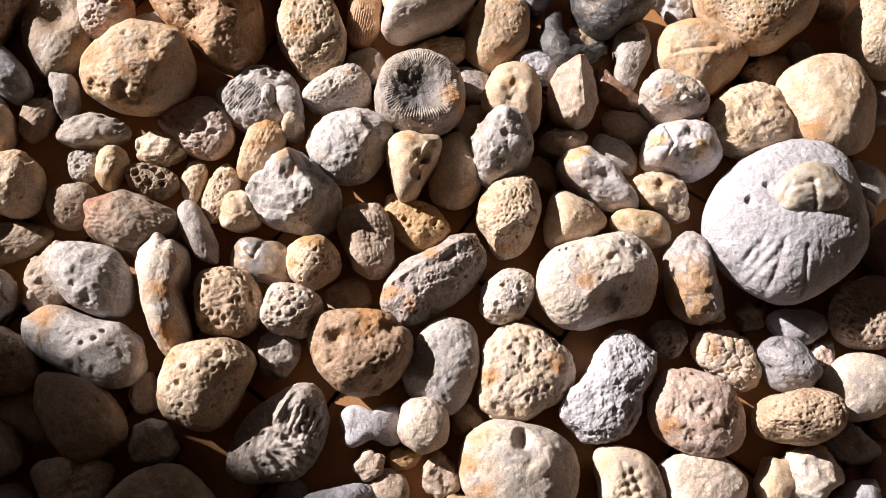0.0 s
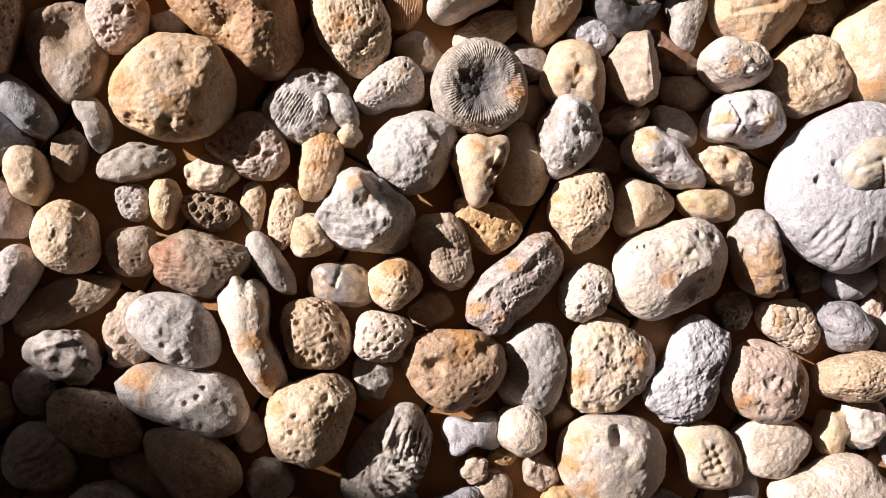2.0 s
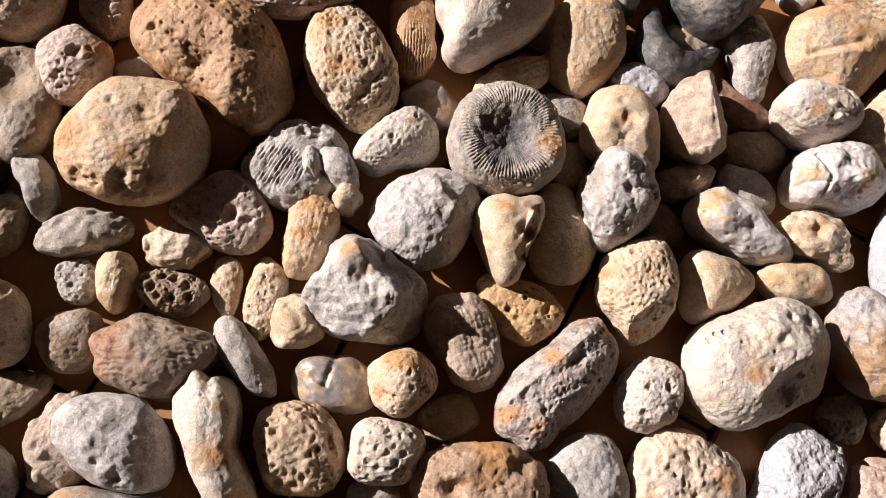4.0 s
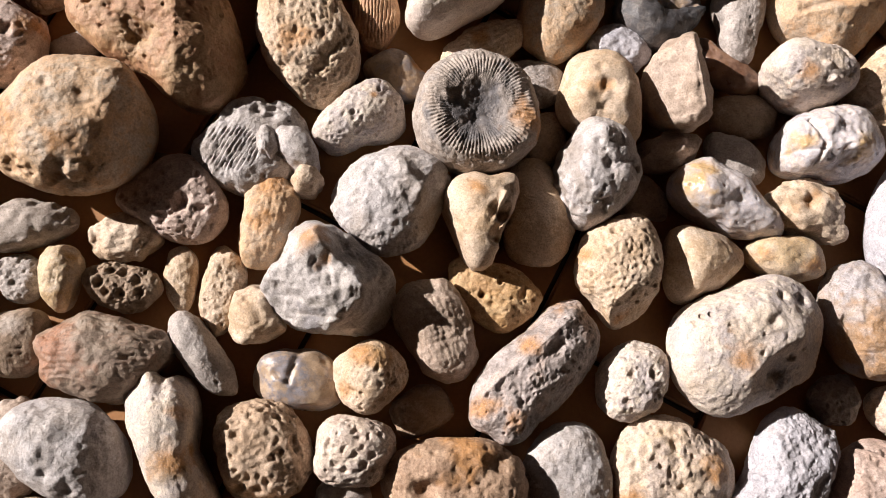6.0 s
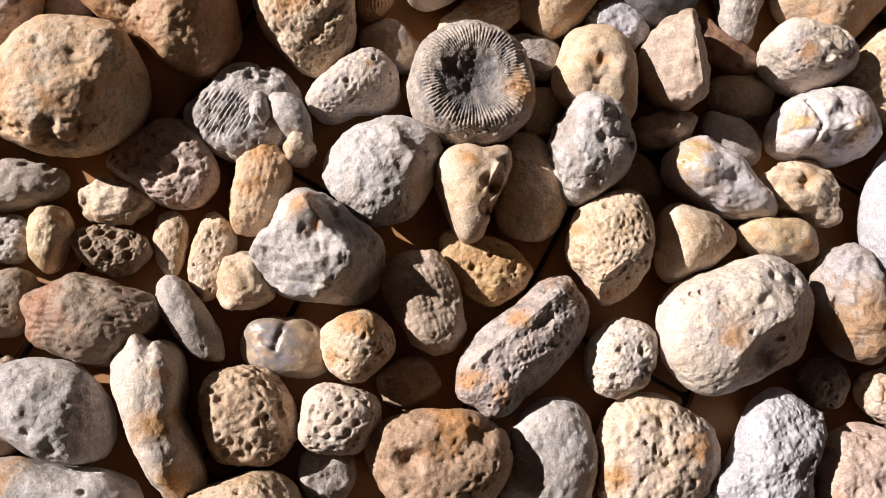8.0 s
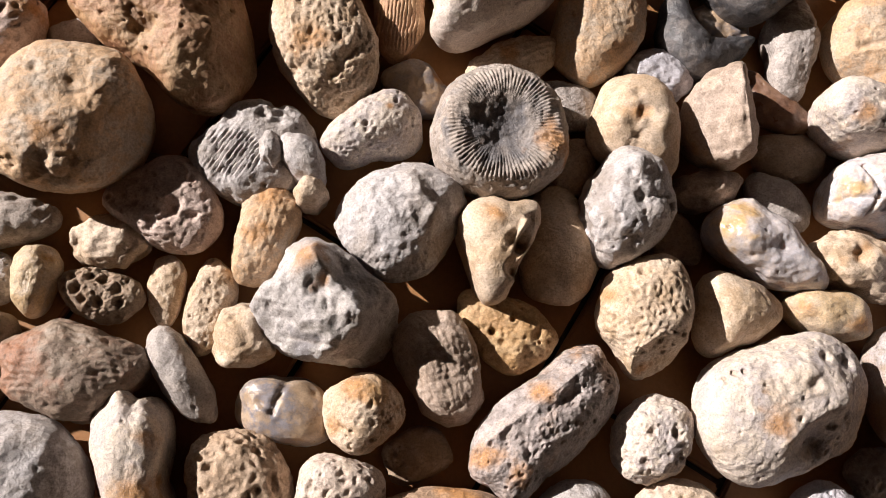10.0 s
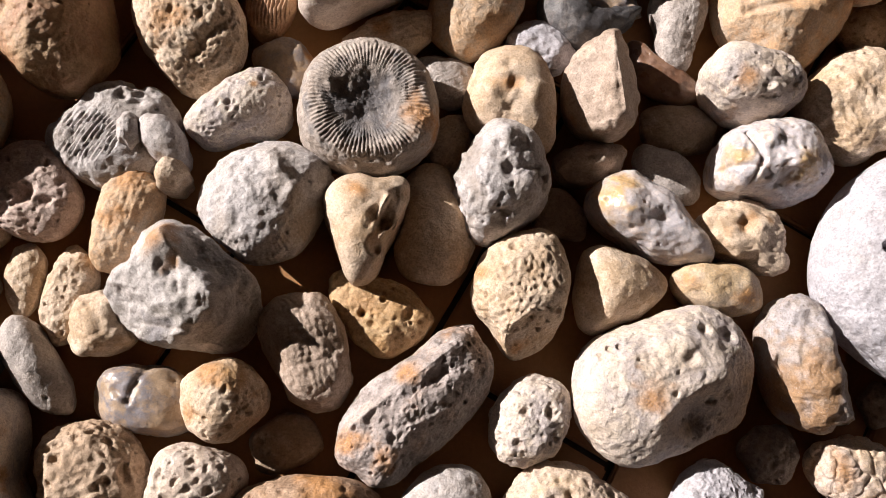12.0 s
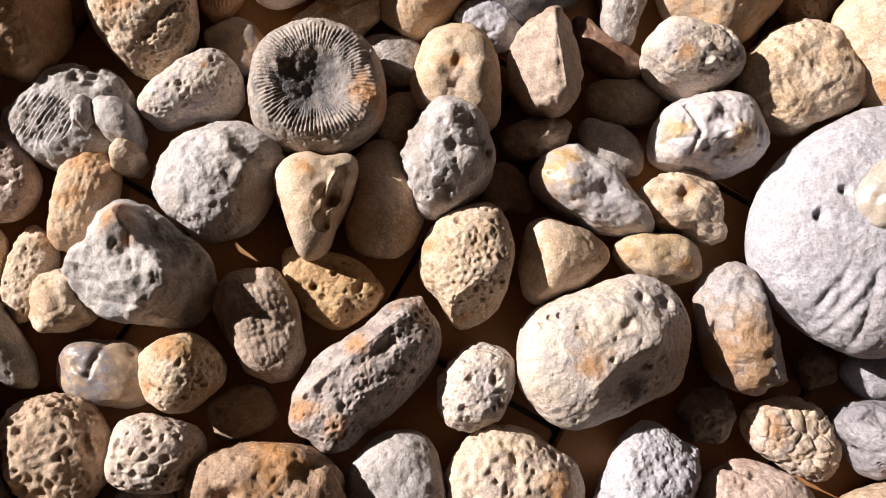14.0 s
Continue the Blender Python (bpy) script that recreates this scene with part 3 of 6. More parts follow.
stone(-0.1852, 0.1051, 0.0617, 0.0365, 0.0225, -87, (-0.075, 0.001, 0, -0.002, 0.037, 0.044, -0.063, 0.037, 0.012, 0, 0.011, -0.009, -0.01), "pinkish", "porous", 100, square=0.84, lean=(0.0006, 0.0012))
stone(-0.1964, 0.1478, 0.0236, 0.0161, 0.0116, -79, (-0.028, 0.001, -0.002, 0.015, -0.013, 0.003, 0.04, -0.032, 0.017, 0.03, 0.01, -0.032, -0.011), "beige", "worn", 107, square=0.78, lean=(-0.0007, 0.0004))
stone(-0.1770, 0.1421, 0.0294, 0.0194, 0.0159, 54, (-0.054, -0.003, 0.001, -0.002, -0.01, -0.055, -0.085, -0.022, -0.014, 0.005, 0.014, -0.006, -0.003), "grey", "faceted", 114, square=0.7, lean=(-0.0013, -0.001), cuts=((90, 60, 0.7), ))
stone(-0.1541, 0.1278, 0.0379, 0.0346, 0.0230, -61, (-0.027, 0, 0.002, 0.005, 0.008, 0.043, 0.014, 0.007, -0.019, -0.02, 0.003, 0.013, 0.01), "cream", "worn", 121, square=0.84, lean=(-0.0004, 0.0002))
stone(-0.1416, 0.1518, 0.0176, 0.0105, 0.0075, -8, (-0.102, 0.009, -0.005, -0.001, -0.019, -0.034, 0.142, -0.04, -0.065, -0.011, -0.024, -0.055, -0.008), "cream", "pitted", 128, square=0.74, lean=(-0.0007, 0.0001))
stone(-0.1220, 0.1387, 0.0307, 0.0215, 0.0154, -53, (-0.069, 0, 0.006, 0.004, -0.01, 0.058, -0.142, -0.038, 0.003, -0.011, 0.01, -0.015, -0.03), "grey", "smooth", 135, square=0.8, lean=(0.0012, -0.0006))
stone(-0.1274, 0.1217, 0.0234, 0.0167, 0.0120, -72, (-0.066, 0.002, 0.001, 0.032, 0.02, -0.006, -0.031, 0.013, 0.026, 0.01, 0.003, -0.053, 0.011), "beige", "netted", 142, square=0.75, lean=(-0, 0.0008))
stone(-0.1358, 0.1354, 0.0150, 0.0099, 0.0061, 68, (-0.103, 0, -0.001, -0.017, 0.022, -0.076, 0.025, 0.032, 0.006, 0.015, -0.012, 0.031, 0.034), "grey", "worn", 149, square=0.79, lean=(-0.0002, 0.0006))
stone(-0.1367, 0.1017, 0.0256, 0.0228, 0.0192, 74, (-0.022, -0.000, -0.000, 0.000, -0.000, -0.001, 0.011, -0.017, 0.003, 0.002, -0.007, 0.018, 0.002), "pinkish", "pitted", 156, square=0.81, lean=(0.0000, 0.0000), dents=((0.0027, -0.0003, 0.0025, 0.0018), (-0.0030, -0.0068, 0.0018, 0.0012), (0.0061, -0.0069, 0.0016, 0.0010), ), rusts=((0.0077, 0.0012, 0.0037), ), pocks=((0.0011, -0.0053, 0.0092, 0.0026, 0.00080), ))
stone(-0.1192, 0.0739, 0.0454, 0.0403, 0.0292, 13, (-0.025, -0.001, -0.001, -0.000, -0.001, -0.058, -0.006, -0.007, -0.013, -0.005, -0.012, 0.012, -0.002), "ochre", "worn", 163, square=0.78, lean=(0.0000, 0.0000), rusts=((-0.0152, 0.0020, 0.0060), (-0.0006, -0.0088, 0.0052), ), cuts=((-28, 42, 0.74), (75, 60, 0.92), ), dents=((0.0061, 0.0014, 0.0052, 0.0012), (-0.0021, -0.0135, 0.0032, 0.0014), (-0.0092, -0.0140, 0.0020, 0.0009), (0.0041, 0.0050, 0.0028, 0.0010), (-0.0040, 0.0086, 0.0016, 0.0008), (-0.0037, -0.0034, 0.0080, -0.0008), ), pocks=((-0.0036, -0.0104, 0.0119, 0.0030, 0.00050), ))
stone(-0.0946, 0.1010, 0.0622, 0.0358, 0.0246, -46, (-0.030, -0.002, 0.004, 0.005, 0.002, -0.009, -0.058, -0.040, -0.033, -0.005, 0.039, -0.001, 0.013), "red_brown", "worn", 170, square=0.81, lean=(0.0000, 0.0000), stains=((0.0058, -0.0196, 0.0081), (-0.0044, -0.0070, 0.0061), ), cuts=((-8, 38, 0.66), (110, 50, 0.88), ), dents=((-0.0166, 0.0051, 0.0016, 0.0022), (0.0020, 0.0110, 0.0032, 0.0010), (-0.0025, -0.0072, 0.0040, 0.0009), ), ridges=((-0.0053, 0.0159, 0.0065, 0.0001, 0.0081, 0.0014), (0.0065, 0.0001, 0.0026, -0.0212, 0.0073, 0.0014), ))
stone(-0.0763, 0.1342, 0.0798, 0.0462, 0.0284, -10, (-0.034, 0, -0.001, 0.026, 0.011, -0.05, 0.053, -0.002, 0.017, -0.007, 0.009, -0.019, -0.02), "pinkish", "porous", 177, square=0.86, lean=(-0.0006, 0.0009), label="large beige porous coral stone")
stone(-0.0553, 0.0935, 0.0434, 0.0261, 0.0191, -79, (-0.021, 0.000, -0.000, 0.000, 0.001, 0.019, -0.002, -0.013, -0.012, 0.006, -0.012, 0.001, 0.006), "cream", "porous", 184, square=0.77, lean=(0.0000, 0.0000), cuts=((-80, 40, 0.82), ), rusts=((-0.0039, -0.0026, 0.0053), (-0.0057, 0.0116, 0.0041), ), ridges=((-0.0106, -0.0082, 0.0014, -0.0122, 0.0025, -0.0014), (0.0014, -0.0122, 0.0100, -0.0041, 0.0025, -0.0012), ), pocks=((-0.0014, 0.0047, 0.0133, 0.0019, 0.00070), (0.0020, -0.0150, 0.0092, 0.0016, 0.00060), ))
stone(-0.1550, 0.0926, 0.0368, 0.0272, 0.0167, -85, (0.004, 0.001, 0.001, 0.004, 0.01, 0.035, -0.022, -0.032, 0.005, -0.005, -0.002, -0.001, 0), "brown", "smooth", 191, square=0.74, lean=(0.0011, -0.0002), dents=((0.0018, 0.0041, 0.0092, 0.005), ), stains=((-0.0004, -0.0125, 0.0073), ))
stone(-0.1709, 0.0731, 0.0287, 0.0141, 0.0174, -54, (-0.023, -0.001, -0.000, -0.001, 0.000, -0.020, -0.006, -0.028, -0.019, -0.004, 0.002, -0.011, 0.002), "blue_grey", "smooth", 198, square=0.81, lean=(0.0000, 0.0000))
stone(-0.1489, 0.0662, 0.0229, 0.0109, 0.0133, -72, (-0.052, 0.002, 0.016, 0.013, 0.000, 0.032, -0.119, -0.084, 0.002, -0.022, 0.028, 0.019, -0.003), "grey", "smooth", 205, square=0.83, lean=(0.0000, 0.0000))
stone(-0.1887, 0.0625, 0.0378, 0.0285, 0.0176, -1, (-0.046, 0.001, 0.002, 0.016, -0.005, 0.106, -0.034, -0.034, -0.017, 0.007, -0.004, 0.027, -0.001), "white", "pitted", 212, square=0.74, lean=(-0.0014, -0.0011))
stone(-0.1584, 0.0564, 0.0216, 0.0132, 0.0095, 73, (-0.07, 0, -0.001, -0.006, -0.001, 0.027, -0.018, 0.013, 0.009, 0.001, 0.001, 0.004, 0.027), "brown", "faceted", 219, square=0.7, lean=(-0, 0.0006))
fossil = stone(-0.0741, 0.0639, 0.0319, 0.0265, 0.0163, 15, (-0.001, 0, 0, -0.003, 0.012, 0.01, 0.005, -0.018, -0.016, -0.001, 0.01, 0.004, -0.006), "grey_white", "worn", 226, square=0.76, lean=(-0.0014, 0.0012), dents=((0.0061, 0.0059, 0.0028, 0.001), ), grooves=((-0.0048, -0.0019, 0.0074, 0.0011, 50, 0.0009), ), label="grey fossil with ribbed patch and small branches grown on it")
stone(-0.0436, 0.0678, 0.0296, 0.0183, 0.0175, 18, (-0.041, -0.002, 0.005, 0.008, -0.000, -0.106, -0.018, -0.037, 0.016, 0.039, 0.013, 0.014, -0.025), "warm_white", "pitted", 233, square=0.82, lean=(0.0000, 0.0000), dents=((-0.0027, -0.0002, 0.0011, 0.0014), ), rusts=((0.0039, 0.0042, 0.0017), ), pocks=((-0.0051, -0.0055, 0.0076, 0.0016, 0.00060), (0.0062, -0.0028, 0.0055, 0.0016, 0.00030), ))
stone(-0.0296, 0.1323, 0.0272, 0.0248, 0.0178, -20, (-0.05, 0.001, 0, 0.004, -0.007, 0.011, 0.021, 0.001, -0.02, 0.007, 0.016, -0.003, 0.012), "brown", "smooth", 240, square=0.78, lean=(0.0011, -0.0001))
stone(-0.0343, 0.1059, 0.0350, 0.0158, 0.0130, 84, (-0.016, 0, -0.002, 0.01, 0.004, -0.055, 0.01, -0.026, -0.032, -0.001, 0.011, 0.005, 0.005), "red_brown", "smooth", 247, square=0.74, lean=(0.0009, -0), grooves=((-0.0016, -0.0085, 0.0087, 0.001, 80, 0.0004), ))
stone(-0.0037, 0.1331, 0.0251, 0.0257, 0.0204, -89, (-0.051, -0.004, -0.004, 0.035, -0.014, 0.067, 0.017, -0.004, 0.03, -0.01, 0.016, -0.009, -0.001), "grey", "smooth", 254, square=0.86, lean=(0.0006, 0.0008))
stone(0.0144, 0.1300, 0.0298, 0.0151, 0.0124, 63, (-0.03, 0, 0, -0.012, 0.013, 0.017, 0.001, -0.016, 0.015, 0.044, 0.005, 0.014, 0.019), "orange", "smooth", 261, square=0.84, lean=(-0.0008, -0.0002))
stone(-0.0103, 0.1058, 0.0410, 0.0310, 0.0277, 23, (-0.047, 0.006, 0.005, -0.004, 0.001, 0.047, -0.119, -0.052, 0.019, 0.001, -0.020, -0.010, -0.014), "ivory", "smooth", 268, square=0.79, lean=(0.0000, 0.0000), label="heart-shaped cream stone half in shadow", cuts=((10, 65, 0.86), ))
stone(0.0197, 0.0953, 0.0384, 0.0260, 0.0191, 63, (-0.021, 0.000, -0.000, 0.000, 0.001, -0.001, 0.005, -0.009, 0.007, 0.012, -0.007, 0.002, 0.012), "ochre", "smooth", 275, square=0.85, lean=(0.0000, 0.0000))
stone(-0.0049, 0.0859, 0.0287, 0.0129, 0.0134, 19, (-0.023, -0.000, -0.000, 0.000, -0.000, -0.003, 0.013, -0.006, 0.030, 0.000, 0.000, -0.000, -0.003), "cream", "striated", 282, square=0.85, lean=(0.0000, 0.0000), rusts=((-0.0019, 0.0006, 0.0038), ))
stone(-0.0128, 0.0632, 0.0350, 0.0339, 0.0285, -29, (-0.020, -0.000, 0.000, -0.000, -0.000, 0.005, -0.005, 0.008, -0.011, 0.002, -0.001, 0.005, 0.001), "dark_grey", "cup", 289, square=0.75, lean=(0.0000, 0.0000), stains=((-0.0005, -0.0027, 0.0121), (-0.0058, -0.0015, 0.0052), ), rusts=((0.0123, -0.0061, 0.0055), ), label="dark-topped cup coral fossil with radial striae", cuts=((75, 80, 0.72), ), dents=((0.0001, -0.0042, 0.0152, 0.0066), (-0.0054, 0.0028, 0.0031, 0.0006), (0.0123, -0.0054, 0.0031, 0.0008), ))
stone(-0.0315, 0.0806, 0.0199, 0.0149, 0.0106, -44, (-0.041, 0, 0, 0.03, 0.023, -0.002, -0.016, 0.001, 0.033, 0, 0.009, -0.032, -0.006), "agate", "smooth", 296, square=0.85, lean=(0.0006, 0.001), rusts=((0.006, 0.0013, 0.0025), ))
stone(0.0371, 0.1179, 0.0256, 0.0244, 0.0174, 31, (-0.143, 0.011, 0.012, -0.005, -0.025, 0.121, 0.033, -0.009, -0.099, -0.006, 0.039, 0.014, 0.002), "slate", "knobbly", 303, square=0.77, lean=(-0.0015, -0.0012))
stone(0.0668, 0.1079, 0.0367, 0.0272, 0.0235, 0, (-0.07, -0.005, -0.003, 0.045, 0.011, 0.104, 0.091, 0, 0, -0.004, -0.006, -0.002, 0.028), "flint", "smooth", 310, square=0.76, lean=(-0.0005, -0.0018), dents=((-0.0068, -0.0001, 0.0066, 0.005), ), stains=((-0.0081, -0.006, 0.0044), ), label="black flint with a hollow basin on top")
hooked_stone(0.0449, 0.0898, [(0.0015, 0.0181), (-0.0016, 0.0098), (-0.0023, -0.0003), (0.0020, -0.0067), (0.0106, -0.0038), (0.0207, 0.0008)], 0.0062, "flint", 317, "hook-shaped black flint among pale pebbles")
stone(0.0583, 0.0959, 0.0217, 0.0123, 0.0075, -25, (-0.054, -0.003, -0.013, 0.051, -0.005, 0.112, 0.109, -0.038, 0.017, -0.021, -0.01, 0.01, -0.001), "agate", "faceted", 324, square=0.7, lean=(0.0003, 0.0002), label="small banded stone inside a hooked flint")
stone(0.0757, 0.0871, 0.0337, 0.0165, 0.0164, 73, (-0.082, 0.002, 0, 0.046, -0.003, -0.099, -0.082, 0.001, -0.028, 0.026, 0.015, -0.012, 0.028), "grey", "worn", 331, square=0.79, lean=(-0.0003, 0))
stone(0.0964, 0.1135, 0.0238, 0.0163, 0.0138, -50, (-0.03, 0.003, 0.016, 0.064, -0.016, -0.013, -0.066, -0.076, 0.065, 0.035, 0.036, 0.008, -0.023), "grey_white", "knobbly", 338, square=0.81, lean=(-0.0002, 0.0001))
stone(0.0689, 0.1317, 0.0287, 0.0160, 0.0115, 1, (-0.01, 0, 0.001, -0.037, -0.019, -0.015, 0.048, -0.017, 0.013, 0.003, -0.032, 0.033, -0.014), "brown", "pitted", 345, square=0.83, lean=(-0.0004, 0.0006))
stone(0.1036, 0.1294, 0.0200, 0.0149, 0.0107, 1, (-0.109, 0.001, 0.003, -0.023, -0.02, -0.03, 0.081, 0.014, 0.015, -0.059, 0.02, -0.016, -0.009), "brown", "smooth", 352, square=0.78, lean=(-0.0003, -0.0009))
stone(0.1298, 0.1131, 0.0603, 0.0518, 0.0345, 24, (-0.014, 0.001, 0, -0.005, -0.004, 0.058, 0.001, -0.01, -0.001, -0.009, 0.006, 0.011, -0.005), "ochre", "pitted", 359, square=0.76, lean=(-0.0023, -0.0001), dents=((-0.0113, -0.007, 0.0023, 0.004), (-0.004, -0.0099, 0.0027, 0.003), (-0.0175, -0.0042, 0.0018, 0.002), ))
stone(0.1031, 0.0845, 0.0416, 0.0313, 0.0248, 12, (-0.024, 0.000, 0.000, 0.001, 0.000, 0.036, 0.037, -0.001, -0.011, -0.001, -0.007, 0.007, 0.011), "ochre", "smooth", 366, square=0.8, lean=(0.0000, 0.0000), stains=((0.0018, 0.0018, 0.0040), ), ridges=((-0.0137, -0.0029, 0.0027, -0.0017, 0.0019, -0.0012), (-0.0187, -0.0042, 0.0098, -0.0064, 0.0053, 0.0014), ), cuts=((-60, 42, 0.8), ))
stone(0.0482, 0.0648, 0.0298, 0.0197, 0.0305, 80, (-0.028, -0.002, -0.000, -0.001, -0.000, 0.066, -0.039, 0.024, -0.011, 0.007, -0.002, 0.001, 0.002), "beige", "faceted", 373, square=0.7, lean=(0.0000, 0.0000), cuts=((190, 42, 0.6), (-2, 34, 0.56), ), rusts=((-0.0112, -0.0102, 0.0039), ), ridges=((0, 0.0086, -0.0029, -0.0147, 0.0021, 0.0012), ))
stone(0.0679, 0.0705, 0.0242, 0.0105, 0.0115, -48, (-0.037, 0.003, -0.009, 0.034, 0.037, -0.03, 0.092, -0.01, -0.054, 0.016, 0.006, -0.016, 0.004), "dark_red", "smooth", 380, square=0.8, lean=(0.0005, 0.0007))
stone(0.0356, 0.0807, 0.0201, 0.0155, 0.0146, -26, (-0.054, -0.001, -0.001, 0.002, -0.006, 0.003, -0.004, 0.017, 0.027, 0, 0.013, -0.008, 0.011), "white", "rough", 387, square=0.79, lean=(-0.0005, -0.001))
stone(0.0247, 0.0639, 0.0301, 0.0237, 0.0245, -69, (-0.038, -0.008, 0.005, -0.002, 0.006, 0.066, 0.058, 0.060, 0.016, 0.026, -0.016, 0.009, -0.004), "cream", "smooth", 394, square=0.84, lean=(0.0000, 0.0000), dents=((-0.0014, 0.0008, 0.0024, 0.0016), (-0.0026, -0.0052, 0.0019, 0.0012), (-0.0018, 0.0055, 0.0019, 0.0009), (-0.0081, -0.0009, 0.0040, -0.0010), (0.0040, -0.0027, 0.0040, -0.0012), ), rusts=((-0.0029, 0.0002, 0.0032), ), ridges=((-0.0118, -0.0013, -0.0040, -0.0028, 0.0011, -0.0007), (-0.0105, 0.0032, -0.0034, 0.0018, 0.0011, -0.0007), (-0.0063, -0.0094, -0.0023, -0.0006, 0.0011, -0.0007), ))
stone(0.0182, 0.0416, 0.0325, 0.0240, 0.0275, 70, (-0.024, -0.001, 0.001, 0.002, 0.001, 0.017, 0.013, 0.044, -0.002, -0.008, -0.004, -0.022, -0.003), "grey_white", "worn", 401, square=0.78, lean=(0.0000, 0.0000), dents=((0.0008, 0.0089, 0.0045, -0.0020), (-0.0079, -0.0047, 0.0053, -0.0016), (0.0045, -0.0052, 0.0047, -0.0018), (0.0003, -0.0005, 0.0026, 0.0014), (-0.0054, -0.0120, 0.0034, -0.0008), (-0.0037, -0.0150, 0.0016, 0.0016), (-0.0093, -0.0102, 0.0011, 0.0010), ), ridges=((-0.0034, 0.0035, 0.0024, 0, 0.0012, -0.0005), (0.0024, 0, 0.0081, 0.0002, 0.0012, -0.0006), ))
stone(0.0096, 0.0740, 0.0196, 0.0152, 0.0109, -33, (-0.126, 0.007, 0.01, 0.037, -0.036, -0.128, -0.016, 0.014, 0.025, 0.014, -0.03, 0.001, 0.004), "grey", "smooth", 408, square=0.78, lean=(-0.0002, 0.0004), grooves=((-0.002, -0.0013, 0.0086, 0.0009, 25, 0.0004), ))
stone(0.0089, 0.0567, 0.0194, 0.0131, 0.0093, 68, (-0.028, 0, 0, -0.011, -0.002, 0.018, -0.009, -0.01, -0.015, 0.012, -0.001, 0.008, -0.013), "cream", "smooth", 415, square=0.8, lean=(-0.0009, -0.0008))
stone(0.0440, 0.0473, 0.0200, 0.0128, 0.0144, 6, (-0.052, 0.001, -0.008, 0.041, 0.023, -0.028, 0.011, -0.011, -0.057, 0.042, 0.007, -0.001, 0.032), "beige", "faceted", 422, square=0.7, lean=(-0.0006, 0.0001), cuts=((90, 40, 0.7), (-90, 40, 0.7), ))
stone(0.0654, 0.0429, 0.0228, 0.0146, 0.0104, -43, (-0.075, 0.001, 0.001, 0.013, -0.015, -0.018, -0.009, 0.022, 0.008, 0.005, -0.003, -0.009, -0.01), "grey", "smooth", 429, square=0.84, lean=(-0.0009, -0.0001))
stone(0.0706, 0.0555, 0.0223, 0.0152, 0.0093, -3, (0.008, 0.001, 0, -0.008, -0.007, 0.012, -0.004, -0.034, 0.002, -0.001, 0.001, 0.003, 0.015), "brown", "smooth", 436, square=0.85, lean=(-0.0009, -0))
stone(0.0879, 0.0626, 0.0263, 0.0200, 0.0285, -18, (-0.023, -0.001, 0.000, -0.000, 0.000, 0.019, 0.022, 0.021, 0.007, 0.003, -0.011, 0.011, 0.002), "warm_white", "worn", 443, square=0.79, lean=(0.0000, 0.0000), dents=((0.0005, -0.0058, 0.0018, -0.0014), (-0.0010, -0.0018, 0.0018, -0.0009), (-0.0096, -0.0065, 0.0018, 0.0008), (-0.0112, 0.0006, 0.0024, -0.0007), ), rusts=((-0.0058, -0.0029, 0.0034), ))
stone(0.1194, 0.0561, 0.0364, 0.0314, 0.0237, 16, (-0.026, -0.002, 0.002, 0.001, 0.002, -0.033, -0.023, -0.041, -0.012, -0.011, 0.029, 0.008, -0.001), "cream", "rough", 450, square=0.74, lean=(0.0000, 0.0000))
stone(0.0893, 0.0407, 0.0329, 0.0231, 0.0270, -4, (-0.026, 0.000, 0.002, 0.002, -0.001, -0.049, -0.024, -0.010, 0.023, 0.022, -0.001, -0.004, -0.005), "quartz", "worn", 457, square=0.76, lean=(0.0000, 0.0000), cuts=((-90, 30, 0.8), ), dents=((-0.0123, 0.0023, 0.0040, -0.0016), (0.0011, -0.0028, 0.0058, -0.0022), (-0.0035, 0.0045, 0.0037, -0.0012), (-0.0062, -0.0051, 0.0021, 0.0014), ), stains=((0.0032, -0.0037, 0.0040), (-0.0118, 0.0007, 0.0029), ), ridges=((-0.0084, 0.0065, -0.0070, -0.0013, 0.0012, -0.0016), (-0.0070, -0.0013, -0.0117, -0.0097, 0.0012, -0.0014), (-0.0188, -0.0001, -0.0073, -0.0027, 0.0009, -0.0010), (-0.0073, -0.0027, 0.0026, -0.0097, 0.0009, -0.0008), ))
stone(0.0553, 0.0301, 0.0362, 0.0198, 0.0215, -41, (-0.039, -0.001, -0.003, 0.004, -0.003, 0.103, -0.048, 0.010, 0.024, -0.007, 0.020, 0.014, -0.012), "quartz", "smooth", 464, square=0.85, lean=(0.0000, 0.0000), stains=((-0.0109, 0.0055, 0.0046), (-0.0066, 0.0089, 0.0034), ), dents=((0.0020, -0.0017, 0.0032, 0.0012), (-0.0042, -0.0077, 0.0032, 0.0007), (-0.0076, 0.0030, 0.0074, -0.0022), ))
stone(0.0803, 0.0236, 0.0252, 0.0185, 0.0190, -30, (-0.039, -0.005, 0.004, 0.001, 0.008, -0.020, -0.095, -0.018, -0.030, -0.028, 0.006, -0.010, 0.022), "cream", "knobbly", 471, square=0.83, lean=(0.0000, 0.0000), dents=((-0.0027, 0.0002, 0.0036, 0.0016), (-0.0005, -0.0082, 0.0027, 0.0010), (-0.0043, 0.0034, 0.0021, -0.0008), ), rusts=((-0.0025, 0.0010, 0.0033), (0.0046, 0.0017, 0.0019), ))
